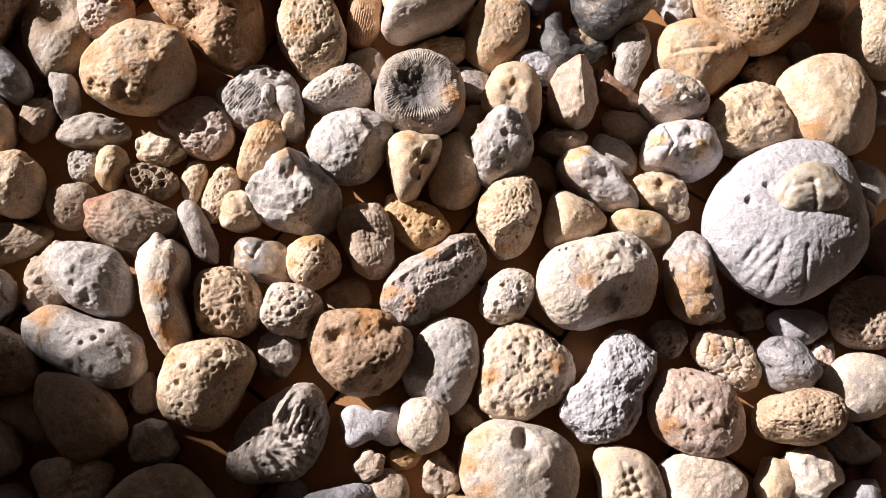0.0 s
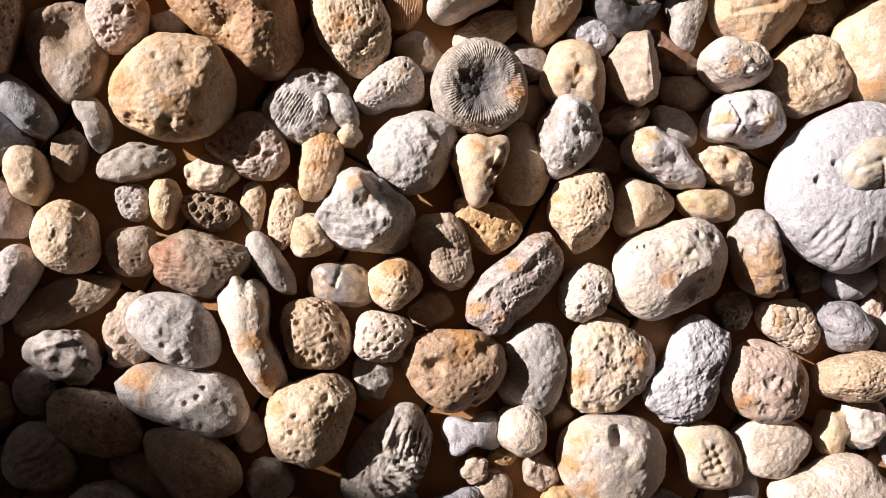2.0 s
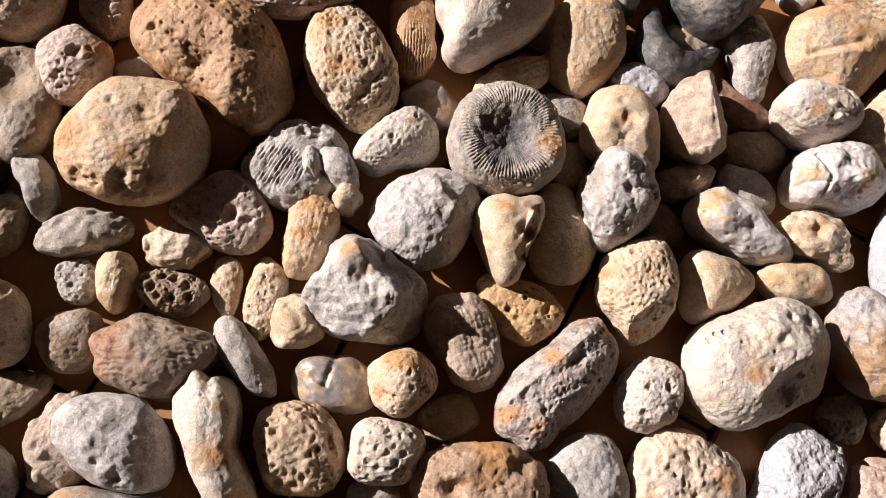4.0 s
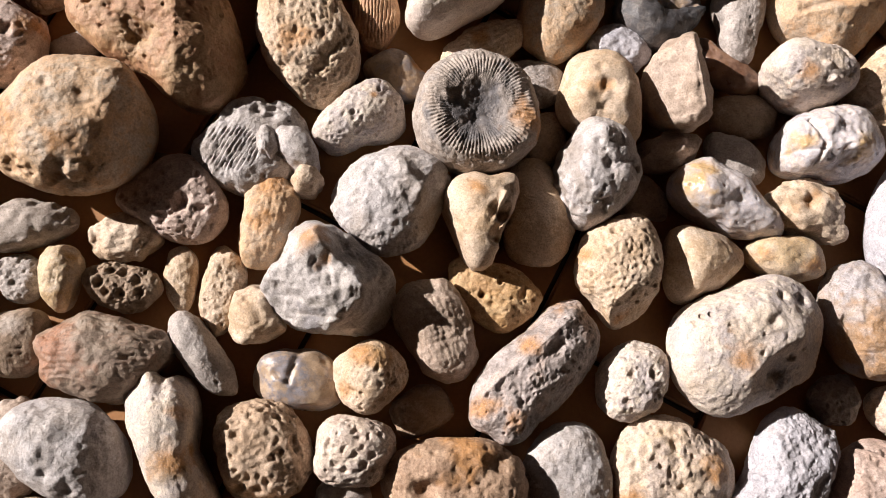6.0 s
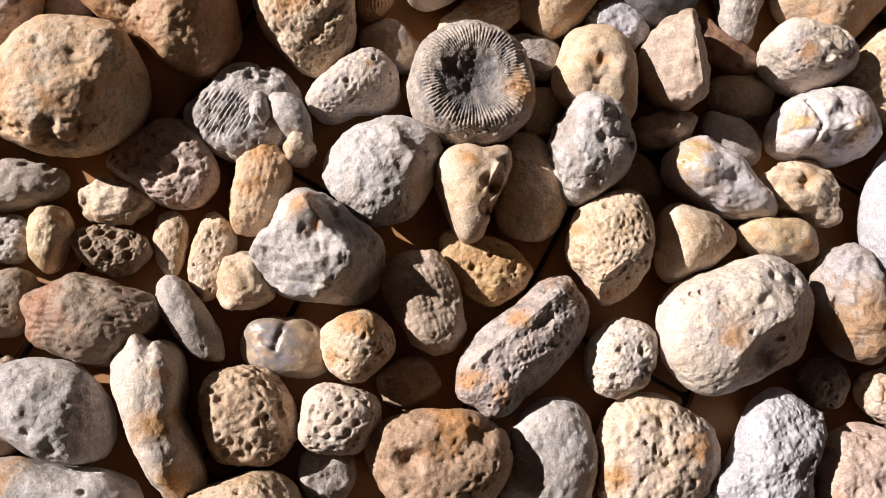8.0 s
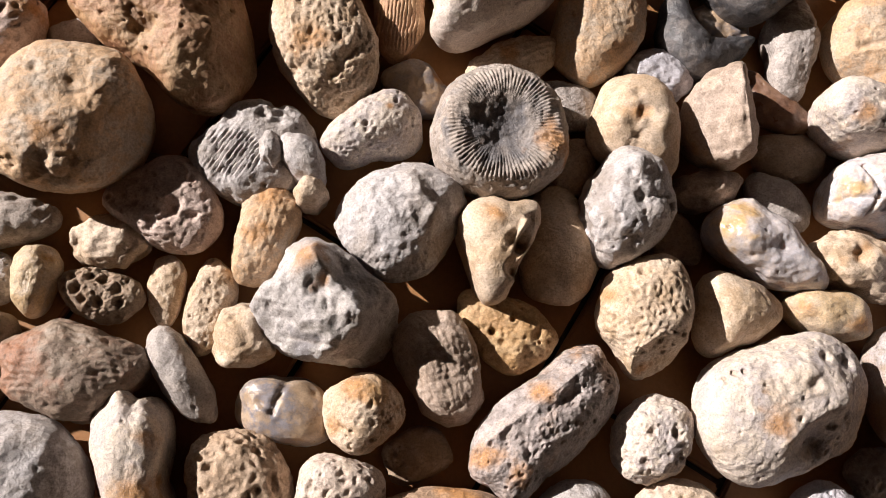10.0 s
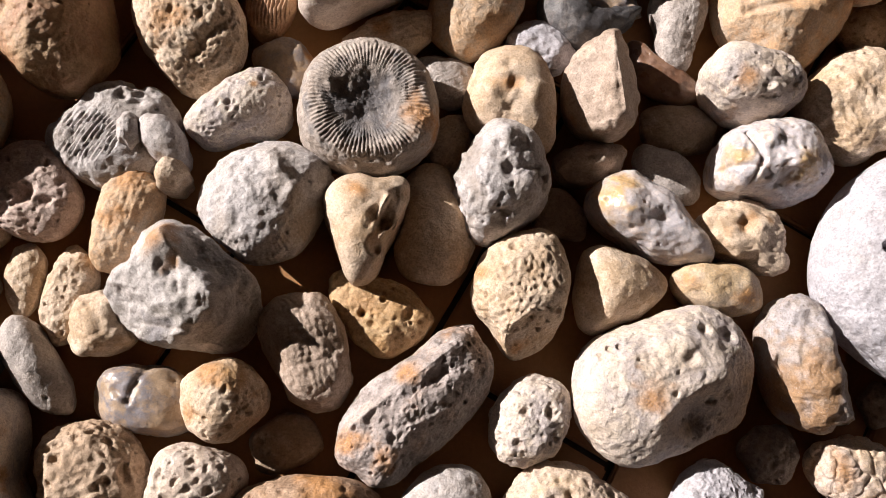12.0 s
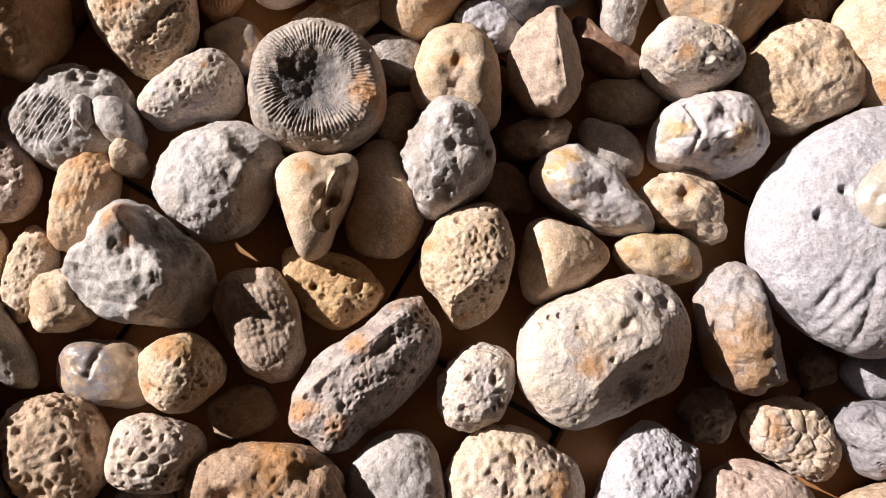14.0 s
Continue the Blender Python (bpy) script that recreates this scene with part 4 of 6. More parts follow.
stone(-0.0156, 0.0351, 0.0281, 0.0195, 0.0265, 69, (-0.061, -0.001, 0.003, -0.005, -0.001, -0.134, -0.105, -0.013, 0.010, -0.009, -0.010, -0.018, 0.025), "cream", "smooth", 478, square=0.78, lean=(0.0000, 0.0000), rusts=((-0.0024, 0.0056, 0.0026), ), dents=((0.0038, -0.0027, 0.0034, 0.0060), (0.0016, -0.0087, 0.0024, 0.0045), (0.0075, 0.0032, 0.0021, 0.0016), (-0.0018, 0.0041, 0.0032, -0.0006), ), ridges=((0.0054, 0.0027, 0.0014, -0.0039, 0.0008, 0.0030), (0.0069, -0.0031, 0.0025, -0.0067, 0.0007, 0.0026), ))
stone(0.0012, 0.0335, 0.0324, 0.0202, 0.0144, 81, (-0.032, 0.001, -0.003, 0.004, 0.001, 0.071, 0.048, -0.028, 0.010, -0.018, -0.020, 0.008, 0.004), "cream", "smooth", 485, square=0.83, lean=(0.0000, 0.0000), pocks=((-0.0002, -0.0087, 0.0084, 0.0034, 0.00060), ))
stone(-0.0138, 0.0137, 0.0273, 0.0184, 0.0130, -32, (-0.043, 0.001, -0.001, -0.000, 0.001, -0.081, 0.101, 0.001, -0.013, 0.002, 0.003, -0.000, -0.022), "orange_yellow", "pitted", 492, square=0.76, lean=(0.0000, 0.0000), cuts=((180, 70, 0.8), ), dents=((-0.0048, -0.0004, 0.0013, 0.0028), (0.0006, 0.0022, 0.0008, 0.0016), (0.0064, -0.0020, 0.0020, 0.0012), (0.0004, -0.0069, 0.0028, -0.0010), ))
stone(0.0210, 0.0137, 0.0332, 0.0247, 0.0245, 82, (-0.027, 0.001, -0.002, 0.000, 0.004, -0.053, -0.037, 0.016, -0.017, -0.005, 0.020, -0.011, -0.014), "cream", "pitted", 499, square=0.83, lean=(0.0000, 0.0000), rusts=((-0.0107, 0.0056, 0.0029), (-0.0042, -0.0129, 0.0024), ), cuts=((-75, 38, 0.66), (170, 45, 0.85), ), ridges=((-0.0078, -0.0091, -0.0004, -0.0052, 0.0013, 0.0008), (-0.0004, -0.0052, 0.0079, -0.0075, 0.0013, 0.0008), ), pocks=((-0.0022, 0.0019, 0.0127, 0.0021, 0.00070), (-0.0013, -0.0119, 0.0073, 0.0015, 0.00060), ))
stone(0.0442, 0.0129, 0.0240, 0.0205, 0.0195, 18, (-0.045, 0.002, -0.003, 0.002, -0.002, 0.063, -0.111, 0.013, 0.020, 0.006, 0.009, -0.020, -0.024), "cream", "smooth", 506, square=0.85, lean=(0.0000, 0.0000), cuts=((185, 50, 0.8), (30, 45, 0.76), (-70, 40, 0.8), ), pocks=((0.0049, -0.0007, 0.0048, 0.0016, 0.00040), ))
stone(0.0720, 0.0102, 0.0255, 0.0132, 0.0175, -17, (-0.021, -0.000, -0.000, 0.000, 0.000, -0.020, 0.008, 0.001, 0.000, -0.000, 0.008, -0.008, 0.001), "yellow", "smooth", 513, square=0.81, lean=(0.0000, 0.0000), rusts=((0.0044, -0.0030, 0.0034), (-0.0103, 0.0030, 0.0028), ), cuts=((0, 40, 0.8), ))
stone(0.0526, -0.0117, 0.0506, 0.0360, 0.0275, 11, (-0.024, 0.001, 0.002, 0.002, 0.001, 0.015, -0.017, -0.050, -0.005, 0.005, 0.013, 0.014, 0.010), "warm_white", "boulder", 520, square=0.79, lean=(0.0000, 0.0000), label="large off-white smooth stone with small pits", cuts=((-42, 42, 0.72), (-75, 50, 0.84), (60, 55, 0.9), ), dents=((0.0071, 0.0112, 0.0022, 0.0016), (0.0132, 0.0095, 0.0026, 0.0018), (0.0017, 0.0048, 0.0026, 0.0010), (0.0006, -0.0086, 0.0063, 0.0030), (-0.0155, 0.0092, 0.0009, 0.0012), (-0.0135, 0.0093, 0.0009, 0.0012), (-0.0178, 0.0081, 0.0007, 0.0009), (-0.0034, -0.0029, 0.0008, 0.0010), (-0.0080, 0.0089, 0.0039, 0.0008), (0.0016, 0.0078, 0.0034, -0.0006), (0.0093, 0.0002, 0.0053, -0.0010), ), rusts=((-0.0094, -0.0034, 0.0045), ), ridges=((-0.0082, -0.0081, 0.0026, -0.0017, 0.0039, 0.0010), ), pocks=((0.0090, -0.0084, 0.0072, 0.0030, 0.00110), ))
stone(0.0889, -0.0121, 0.0364, 0.0213, 0.0240, -76, (-0.037, -0.003, -0.003, 0.004, -0.003, -0.076, 0.072, -0.034, 0.007, 0.006, -0.024, 0.001, -0.014), "grey_tan", "faceted", 527, square=0.7, lean=(0.0000, 0.0000), stains=((-0.0092, -0.0055, 0.0094), (-0.0026, -0.0023, 0.0080), (-0.0032, -0.0117, 0.0067), ), cuts=((2, 36, 0.6), (178, 45, 0.84), ), dents=((-0.0073, 0.0136, 0.0027, 0.0022), (-0.0096, 0.0024, 0.0019, 0.0015), ), ridges=((-0.0093, 0.0041, -0.0082, -0.0043, 0.0008, -0.0010), (-0.0066, 0.0065, -0.0072, -0.0098, 0.0021, 0.0006), (-0.0107, -0.0060, -0.0038, -0.0076, 0.0005, -0.0006), ))
urchin = stone(0.1239, 0.0105, 0.0688, 0.0601, 0.0367, 42, (-0.020, 0.000, -0.000, -0.000, -0.000, 0.010, 0.007, -0.011, 0.003, 0.005, 0.005, -0.001, -0.003), "white", "urchin", 534, square=0.92, lean=(0.0000, 0.0000), label="weathered chalk-white sea urchin shell with two holes", name="urchin_shell", cuts=((90, 85, 0.9), ), dents=((-0.0190, 0.0029, 0.0015, 0.0035), (-0.0124, 0.0082, 0.0016, 0.0035), (-0.0134, 0.0167, 0.0036, 0.0008), (-0.0242, 0.0077, 0.0022, 0.0005), ), ridges=((-0.0203, -0.0160, -0.0254, -0.0267, 0.0016, -0.0007), (-0.0097, -0.0139, -0.0151, -0.0309, 0.0018, -0.0008), (-0.0018, -0.0160, -0.0029, -0.0309, 0.0016, -0.0007), (-0.0166, -0.0118, -0.0202, -0.0284, 0.0015, -0.0005), ))
stone(0.0187, -0.0160, 0.0230, 0.0197, 0.0200, 48, (-0.021, 0.000, -0.000, 0.000, -0.000, -0.013, -0.007, 0.008, -0.005, -0.006, 0.000, -0.002, 0.004), "warm_white", "holed", 541, square=0.76, lean=(0.0000, 0.0000), pocks=((-0.0003, 0.0048, 0.0061, 0.0030, 0.00120), ))
stone(-0.0074, -0.0094, 0.0490, 0.0244, 0.0215, 41, (-0.033, -0.004, -0.006, 0.001, -0.007, 0.022, 0.047, -0.048, 0.050, -0.013, 0.015, -0.020, -0.014), "grey_ochre", "worn", 548, square=0.84, lean=(0.0000, 0.0000), rusts=((-0.0166, -0.0065, 0.0036), (-0.0025, 0.0065, 0.0036), (0.0083, 0.0183, 0.0027), (-0.0097, -0.0117, 0.0027), ), cuts=((-48, 40, 0.7), (140, 55, 0.84), ), ridges=((-0.0158, -0.0032, 0.0109, 0.0129, 0.0036, 0.0012), ), pocks=((0.0111, 0.0111, 0.0077, 0.0016, 0.00060), (0.0037, -0.0022, 0.0109, 0.0017, 0.00050), (-0.0087, -0.0101, 0.0064, 0.0021, 0.00080), ))
stone(-0.0322, 0.0055, 0.0313, 0.0211, 0.0185, -69, (-0.025, 0.001, -0.000, 0.001, 0.000, 0.043, -0.042, -0.014, 0.015, -0.007, 0.006, 0.003, -0.005), "beige", "striated", 555, square=0.79, lean=(0.0000, 0.0000), cuts=((10, 55, 0.88), (-170, 40, 0.9), ), grooves=((0.0015, -0.0003, 0.0120, 0.0016, 100, 0.00010), (0.0015, -0.0003, 0.0120, 0.0019, 10, 0.00012), ))
stone(-0.0517, -0.0041, 0.0212, 0.0197, 0.0230, 1, (-0.023, -0.000, 0.001, 0.000, 0.001, 0.036, 0.020, 0.010, -0.020, 0.008, -0.014, -0.011, 0.001), "cream", "pitted", 562, square=0.8, lean=(0.0000, 0.0000), stains=((0.0031, 0.0051, 0.0041), ), rusts=((-0.0028, 0.0062, 0.0045), (-0.0070, -0.0022, 0.0023), ), pocks=((0, -0.0039, 0.0068, 0.0030, 0.00160), (0.0069, -0.0014, 0.0054, 0.0021, 0.00090), ), cuts=((185, 45, 0.82), (0, 40, 0.8), ))
stone(-0.0389, -0.0152, 0.0182, 0.0137, 0.0084, 10, (-0.015, 0.001, 0, -0.005, 0.006, -0.01, 0.001, -0.02, -0.015, 0.012, 0.011, -0.009, -0.014), "brown", "pitted", 569, square=0.8, lean=(0.0004, 0.0004))
stone(-0.0584, -0.0222, 0.0226, 0.0194, 0.0245, -9, (-0.025, 0.001, -0.001, -0.000, -0.000, 0.039, 0.005, -0.034, 0.015, -0.002, 0.003, -0.001, 0.000), "ivory", "pitted", 576, square=0.77, lean=(0.0000, 0.0000), pocks=((-0.0003, 0.0009, 0.0105, 0.0023, 0.00090), ), cuts=((90, 80, 0.85), ))
stone(-0.0359, -0.0365, 0.0387, 0.0326, 0.0259, -14, (-0.028, -0.000, -0.000, -0.001, 0.000, -0.063, 0.046, -0.001, -0.001, -0.004, 0.009, 0.003, -0.001), "russet", "worn", 583, square=0.79, lean=(0.0000, 0.0000), dents=((-0.0071, 0.0026, 0.0040, 0.0034), (-0.0139, -0.0016, 0.0024, 0.0016), (-0.0009, 0.0092, 0.0044, -0.0010), (0.0082, 0.0076, 0.0048, -0.0010), ), rusts=((0.0044, 0.0103, 0.0080), ), pocks=((0.0042, -0.0038, 0.0101, 0.0024, 0.00080), ), cuts=((-70, 40, 0.8), ))
stone(-0.0049, -0.0411, 0.0357, 0.0258, 0.0185, 74, (-0.026, 0.002, -0.001, -0.001, 0.002, 0.049, -0.024, -0.028, 0.020, 0.002, -0.015, 0.004, 0.006), "grey_white", "smooth", 590, square=0.8, lean=(0.0000, 0.0000), cuts=((-90, 60, 0.9), ))
stone(0.0237, -0.0436, 0.0383, 0.0341, 0.0195, 41, (-0.030, -0.002, 0.001, -0.001, 0.002, -0.068, -0.044, -0.022, -0.004, -0.016, 0.006, 0.008, 0.005), "cream_yellow", "holed", 597, square=0.83, lean=(0.0000, 0.0000), rusts=((-0.0141, -0.0026, 0.0053), (0.0110, 0.0005, 0.0045), ), cuts=((90, 82, 0.86), ), dents=((0.0048, -0.0027, 0.0053, 0.0012), ), ridges=((0.0025, 0.0158, 0.0018, 0.0021, 0.0018, 0.0004), (0.0018, 0.0021, 0.0134, 0.0011, 0.0029, 0.0006), ), pocks=((-0.0066, 0.0088, 0.0123, 0.0034, 0.00100), (-0.0127, -0.0070, 0.0061, 0.0030, 0.00080), ))
stone(0.0538, -0.0511, 0.0482, 0.0260, 0.0229, 55, (-0.041, -0.001, -0.002, 0.011, 0.001, 0.032, 0.024, -0.100, -0.009, -0.040, -0.013, 0.026, 0.021), "white", "rough", 604, square=0.83, lean=(0.0000, 0.0000), label="chalky white crumbly elongated stone", dents=((-0.0166, -0.0055, 0.0020, 0.0022), ))
stone(0.0787, -0.0311, 0.0185, 0.0152, 0.0093, 53, (-0.08, 0, -0.004, -0.037, -0.01, 0.029, -0.049, 0.031, 0.006, -0.015, 0.005, 0.042, -0.023), "grey", "porous", 611, square=0.84, lean=(-0.0007, -0.0009))
stone(0.0845, -0.0592, 0.0389, 0.0314, 0.0220, -36, (-0.023, 0.000, -0.000, 0.000, 0.000, 0.042, 0.014, -0.009, -0.005, 0.001, 0.001, 0.002, 0.003), "pinkish", "worn", 618, square=0.84, lean=(0.0000, 0.0000), dents=((-0.0042, 0.0006, 0.0028, 0.0016), (-0.0130, -0.0028, 0.0020, 0.0008), (0.0027, -0.0067, 0.0024, 0.0008), ), rusts=((-0.0136, -0.0059, 0.0045), ), cuts=((-10, 45, 0.85), ))
stone(0.0994, -0.0399, 0.0292, 0.0186, 0.0143, -37, (-0.026, 0.000, -0.000, 0.000, 0.000, -0.005, -0.055, 0.005, 0.013, 0.006, 0.008, 0.013, -0.004), "cream_yellow", "netted", 625, square=0.76, lean=(0.0000, 0.0000), rusts=((-0.0072, 0.0032, 0.0037), ))
stone(0.1190, -0.0428, 0.0237, 0.0175, 0.0230, -51, (-0.028, -0.001, 0.001, 0.002, -0.003, -0.047, -0.002, -0.013, 0.032, -0.001, -0.028, -0.003, -0.044), "slate", "worn", 632, square=0.81, lean=(0.0000, 0.0000))
stone(0.1193, -0.0620, 0.0325, 0.0190, 0.0297, 6, (-0.024, -0.001, -0.001, -0.000, 0.000, -0.004, 0.029, -0.024, 0.022, 0.007, -0.000, 0.003, 0.004), "tan", "porous", 639, square=0.74, lean=(0.0000, 0.0000))
stone(0.1466, -0.0510, 0.0314, 0.0235, 0.0169, 18, (0.006, 0, 0, -0.006, 0.013, 0.018, 0.024, -0.018, 0.01, 0.001, 0.004, -0.008, 0.005), "warm_white", "smooth", 646, square=0.83, lean=(-0.0015, -0.0009))
stone(0.1290, -0.0270, 0.0245, 0.0145, 0.0103, 1, (-0.035, 0.001, 0, -0.007, -0.003, 0.018, 0.052, 0.003, -0.016, 0.015, 0.002, 0, 0.003), "white", "smooth", 653, square=0.83, lean=(-0.0002, 0.0001))
stone(0.1364, -0.0406, 0.0202, 0.0096, 0.0078, 61, (-0.021, 0.002, 0, -0.034, 0.016, 0.038, -0.041, -0.02, -0.016, -0.003, -0.006, 0.03, -0.051), "pinkish", "knobbly", 660, square=0.86, lean=(0.0006, 0.0002))
stone(0.1540, -0.0232, 0.0340, 0.0264, 0.0201, 53, (-0.053, 0, 0, 0.001, 0, 0.022, 0.009, 0.002, -0.007, 0, 0.003, -0.001, 0.002), "beige", "porous", 667, square=0.84, lean=(-0.0007, -0.0013))
stone(0.1429, -0.0715, 0.0210, 0.0135, 0.0097, -11, (-0.023, 0.001, -0.001, -0.005, -0.018, 0.033, -0.029, -0.009, 0.01, -0.001, -0.013, -0.003, -0.003), "white", "knobbly", 674, square=0.84, lean=(-0.0007, 0.0006))
stone(-0.0126, -0.0623, 0.0196, 0.0183, 0.0210, -70, (-0.023, 0.001, 0.000, -0.000, -0.001, -0.018, -0.001, 0.014, 0.011, 0.011, -0.016, -0.028, 0.005), "ivory", "pitted", 681, square=0.79, lean=(0.0000, 0.0000))
stone(0.0199, -0.0777, 0.0461, 0.0362, 0.0244, -7, (-0.021, -0.000, -0.000, -0.000, 0.000, -0.002, 0.013, -0.017, -0.008, 0.000, -0.005, -0.006, 0.002), "warm_white", "smooth", 688, square=0.84, lean=(0.0000, 0.0000), stains=((-0.0149, 0.0097, 0.0059), ), label="big off-white stone with one shaded hollow", cuts=((-12, 52, 0.84), ), dents=((-0.0006, 0.0094, 0.0047, 0.0042), (0.0018, 0.0060, 0.0059, 0.0020), ), rusts=((-0.0183, 0.0023, 0.0066), (-0.0140, -0.0074, 0.0051), ))
stone(-0.0068, -0.0787, 0.0156, 0.0130, 0.0102, -86, (-0.027, 0.002, -0.000, -0.002, -0.000, -0.034, -0.001, 0.021, 0.007, -0.020, -0.013, 0.049, 0.000), "beige", "knobbly", 695, square=0.75, lean=(0.0000, 0.0000))
stone(-0.0194, -0.0727, 0.0129, 0.0088, 0.0064, 19, (-0.033, -0.001, -0.001, 0.009, -0.004, 0.036, 0.04, 0.004, 0.015, 0.002, 0.006, 0, -0.014), "orange", "smooth", 702, square=0.85, lean=(-0.0003, 0.0001))
stone(0.0007, -0.0929, 0.0204, 0.0154, 0.0111, 2, (-0.029, 0.001, 0.004, 0.019, 0.026, 0.066, -0.038, -0.023, -0.01, 0.01, 0.009, -0.008, -0.001), "orange_yellow", "knobbly", 709, square=0.85, lean=(-0.001, -0.0005))
stone(0.0576, -0.0843, 0.0313, 0.0238, 0.0179, -61, (-0.030, -0.000, 0.004, 0.003, -0.001, -0.046, 0.026, 0.008, 0.061, 0.015, -0.019, -0.001, -0.003), "cream_yellow", "smooth", 716, square=0.78, lean=(0.0000, 0.0000), grooves=((-0.0009, -0.0006, 0.0067, 0.003, 20, 0.001), ), ridges=((-0.0035, 0.0075, -0.0012, -0.0024, 0.0016, -0.0010), (-0.0005, 0.0054, 0.0028, -0.0045, 0.0014, -0.0010), (-0.0064, -0.0021, -0.0027, -0.0082, 0.0014, -0.0008), ))
stone(0.0838, -0.0844, 0.0338, 0.0237, 0.0169, -12, (-0.025, 0.001, -0.000, -0.001, -0.000, 0.015, 0.051, -0.008, -0.009, 0.004, 0.009, 0.002, -0.004), "ivory", "smooth", 723, square=0.74, lean=(0.0000, 0.0000))
stone(0.1107, -0.0835, 0.0189, 0.0134, 0.0121, 74, (-0.026, 0.000, -0.001, -0.001, -0.001, 0.026, 0.002, -0.028, 0.016, -0.010, -0.020, -0.042, -0.025), "yellow", "smooth", 730, square=0.77, lean=(0.0000, 0.0000))
stone(0.1238, -0.0813, 0.0216, 0.0200, 0.0164, 29, (-0.053, 0.007, 0.008, 0.006, 0.051, 0.05, -0.104, -0.052, 0.006, -0.013, 0, -0.002, -0.003), "warm_white", "faceted", 737, square=0.7, lean=(0.0002, 0.0011))
stone(0.1078, -0.1067, 0.0575, 0.0336, 0.0207, -10, (-0.106, -0.001, -0.006, 0.012, -0.04, -0.03, -0.046, 0.089, -0.047, -0.002, 0.007, -0.014, 0.008), "ivory", "smooth", 744, square=0.79, lean=(-0.0014, -0.0006))
stone(0.0228, -0.1037, 0.0279, 0.0129, 0.0099, -27, (0.007, 0.001, 0.004, -0.003, 0.002, 0.016, -0.054, -0.053, -0.002, -0.012, 0.017, 0.015, 0.003), "warm_white", "knobbly", 751, square=0.75, lean=(0.0009, 0.0003))
stone(0.0412, -0.1040, 0.0256, 0.0182, 0.0140, -38, (-0.053, 0.004, 0.005, 0.01, -0.037, -0.049, 0.033, 0.035, 0.017, -0.008, -0.033, -0.016, 0.013), "white", "faceted", 758, square=0.7, lean=(0.0003, -0.0012))
stone(0.0575, -0.1092, 0.0197, 0.0174, 0.0125, 45, (-0.12, -0.001, -0.004, 0.011, -0.027, 0.039, -0.021, 0.055, 0.016, -0.015, 0.004, 0.008, -0.007), "warm_white", "smooth", 765, square=0.8, lean=(0.0004, -0.0003))
stone(0.0786, -0.1132, 0.0273, 0.0170, 0.0121, -9, (-0.05, -0.003, -0.001, 0.034, -0.013, 0.055, -0.022, 0.019, -0.008, 0.011, 0.006, -0.021, -0.011), "warm_white", "porous", 772, square=0.79, lean=(0.0005, 0.0004))
stone(-0.0017, -0.1122, 0.0340, 0.0197, 0.0141, 5, (-0.034, -0.001, 0, -0.007, 0.005, -0.017, -0.053, -0.002, -0.01, -0.008, 0.013, 0.012, -0.003), "grey", "worn", 779, square=0.83, lean=(0.0013, -0.0008))
stone(0.0250, -0.1181, 0.0206, 0.0145, 0.0104, -15, (-0.079, -0.002, 0.004, 0.04, 0.042, 0.068, -0.001, -0.001, -0.031, -0.051, -0.005, 0.001, -0.002), "pinkish", "smooth", 786, square=0.78, lean=(0.0005, 0.0002))
stone(0.1403, -0.0935, 0.0247, 0.0179, 0.0128, 74, (-0.044, -0.003, 0, 0.022, -0.025, 0.014, -0.061, 0.002, -0.008, -0.008, -0.007, -0.038, -0.017), "white", "smooth", 793, square=0.82, lean=(-0.0002, 0.0001))
stone(-0.0877, -0.0471, 0.0365, 0.0313, 0.0265, 38, (-0.030, -0.002, -0.001, 0.002, 0.001, 0.074, -0.009, 0.038, 0.010, -0.014, -0.004, 0.006, -0.004), "cream", "pitted", 800, square=0.77, lean=(0.0000, 0.0000), cuts=((-35, 42, 0.74), (100, 55, 0.88), ), dents=((-0.0046, 0.0035, 0.0015, 0.0022), (0.0065, 0.0077, 0.0017, 0.0022), (-0.0062, -0.0019, 0.0014, 0.0016), (0.0077, 0.0035, 0.0014, 0.0016), (0.0010, 0.0061, 0.0039, -0.0008), ), rusts=((-0.0102, 0.0065, 0.0043), ))
stone(-0.0618, -0.0652, 0.0436, 0.0282, 0.0165, 38, (-0.030, -0.000, -0.000, 0.000, 0.000, -0.042, 0.075, -0.001, 0.000, 0.001, -0.001, -0.009, -0.002), "grey", "worn", 807, square=0.79, lean=(0.0000, 0.0000), grooves=((0.0062, -0.0089, 0.0115, 0.0026, -35, 0.0014), (0.0096, 0.0044, 0.0075, 0.0022, 70, 0.0009), ), label="grey corrugated shell fossil partly in shade", dents=((0.0072, 0.0110, 0.0052, -0.0022), (0.0060, 0.0034, 0.0040, -0.0014), (0.0088, -0.0016, 0.0028, -0.0012), ), ridges=((0.0009, -0.0022, 0.0066, -0.0082, 0.0020, 0.0016), (-0.0040, -0.0057, -0.0003, -0.0116, 0.0018, 0.0014), (-0.0089, -0.0074, -0.0061, -0.0132, 0.0018, 0.0012), (0.0034, 0.0132, -0.0008, 0.0056, 0.0024, 0.0018), ), cuts=((-170, 40, 0.85), ))
stone(-0.0303, -0.0615, 0.0252, 0.0156, 0.0138, 0, (-0.088, -0.007, -0.010, 0.034, -0.004, -0.015, 0.057, -0.176, -0.000, -0.003, 0.013, 0.073, -0.007), "white", "smooth", 814, square=0.79, lean=(0.0000, 0.0000), grooves=((-0.0027, -0.0015, 0.0081, 0.0012, 80, 0.00025), ))
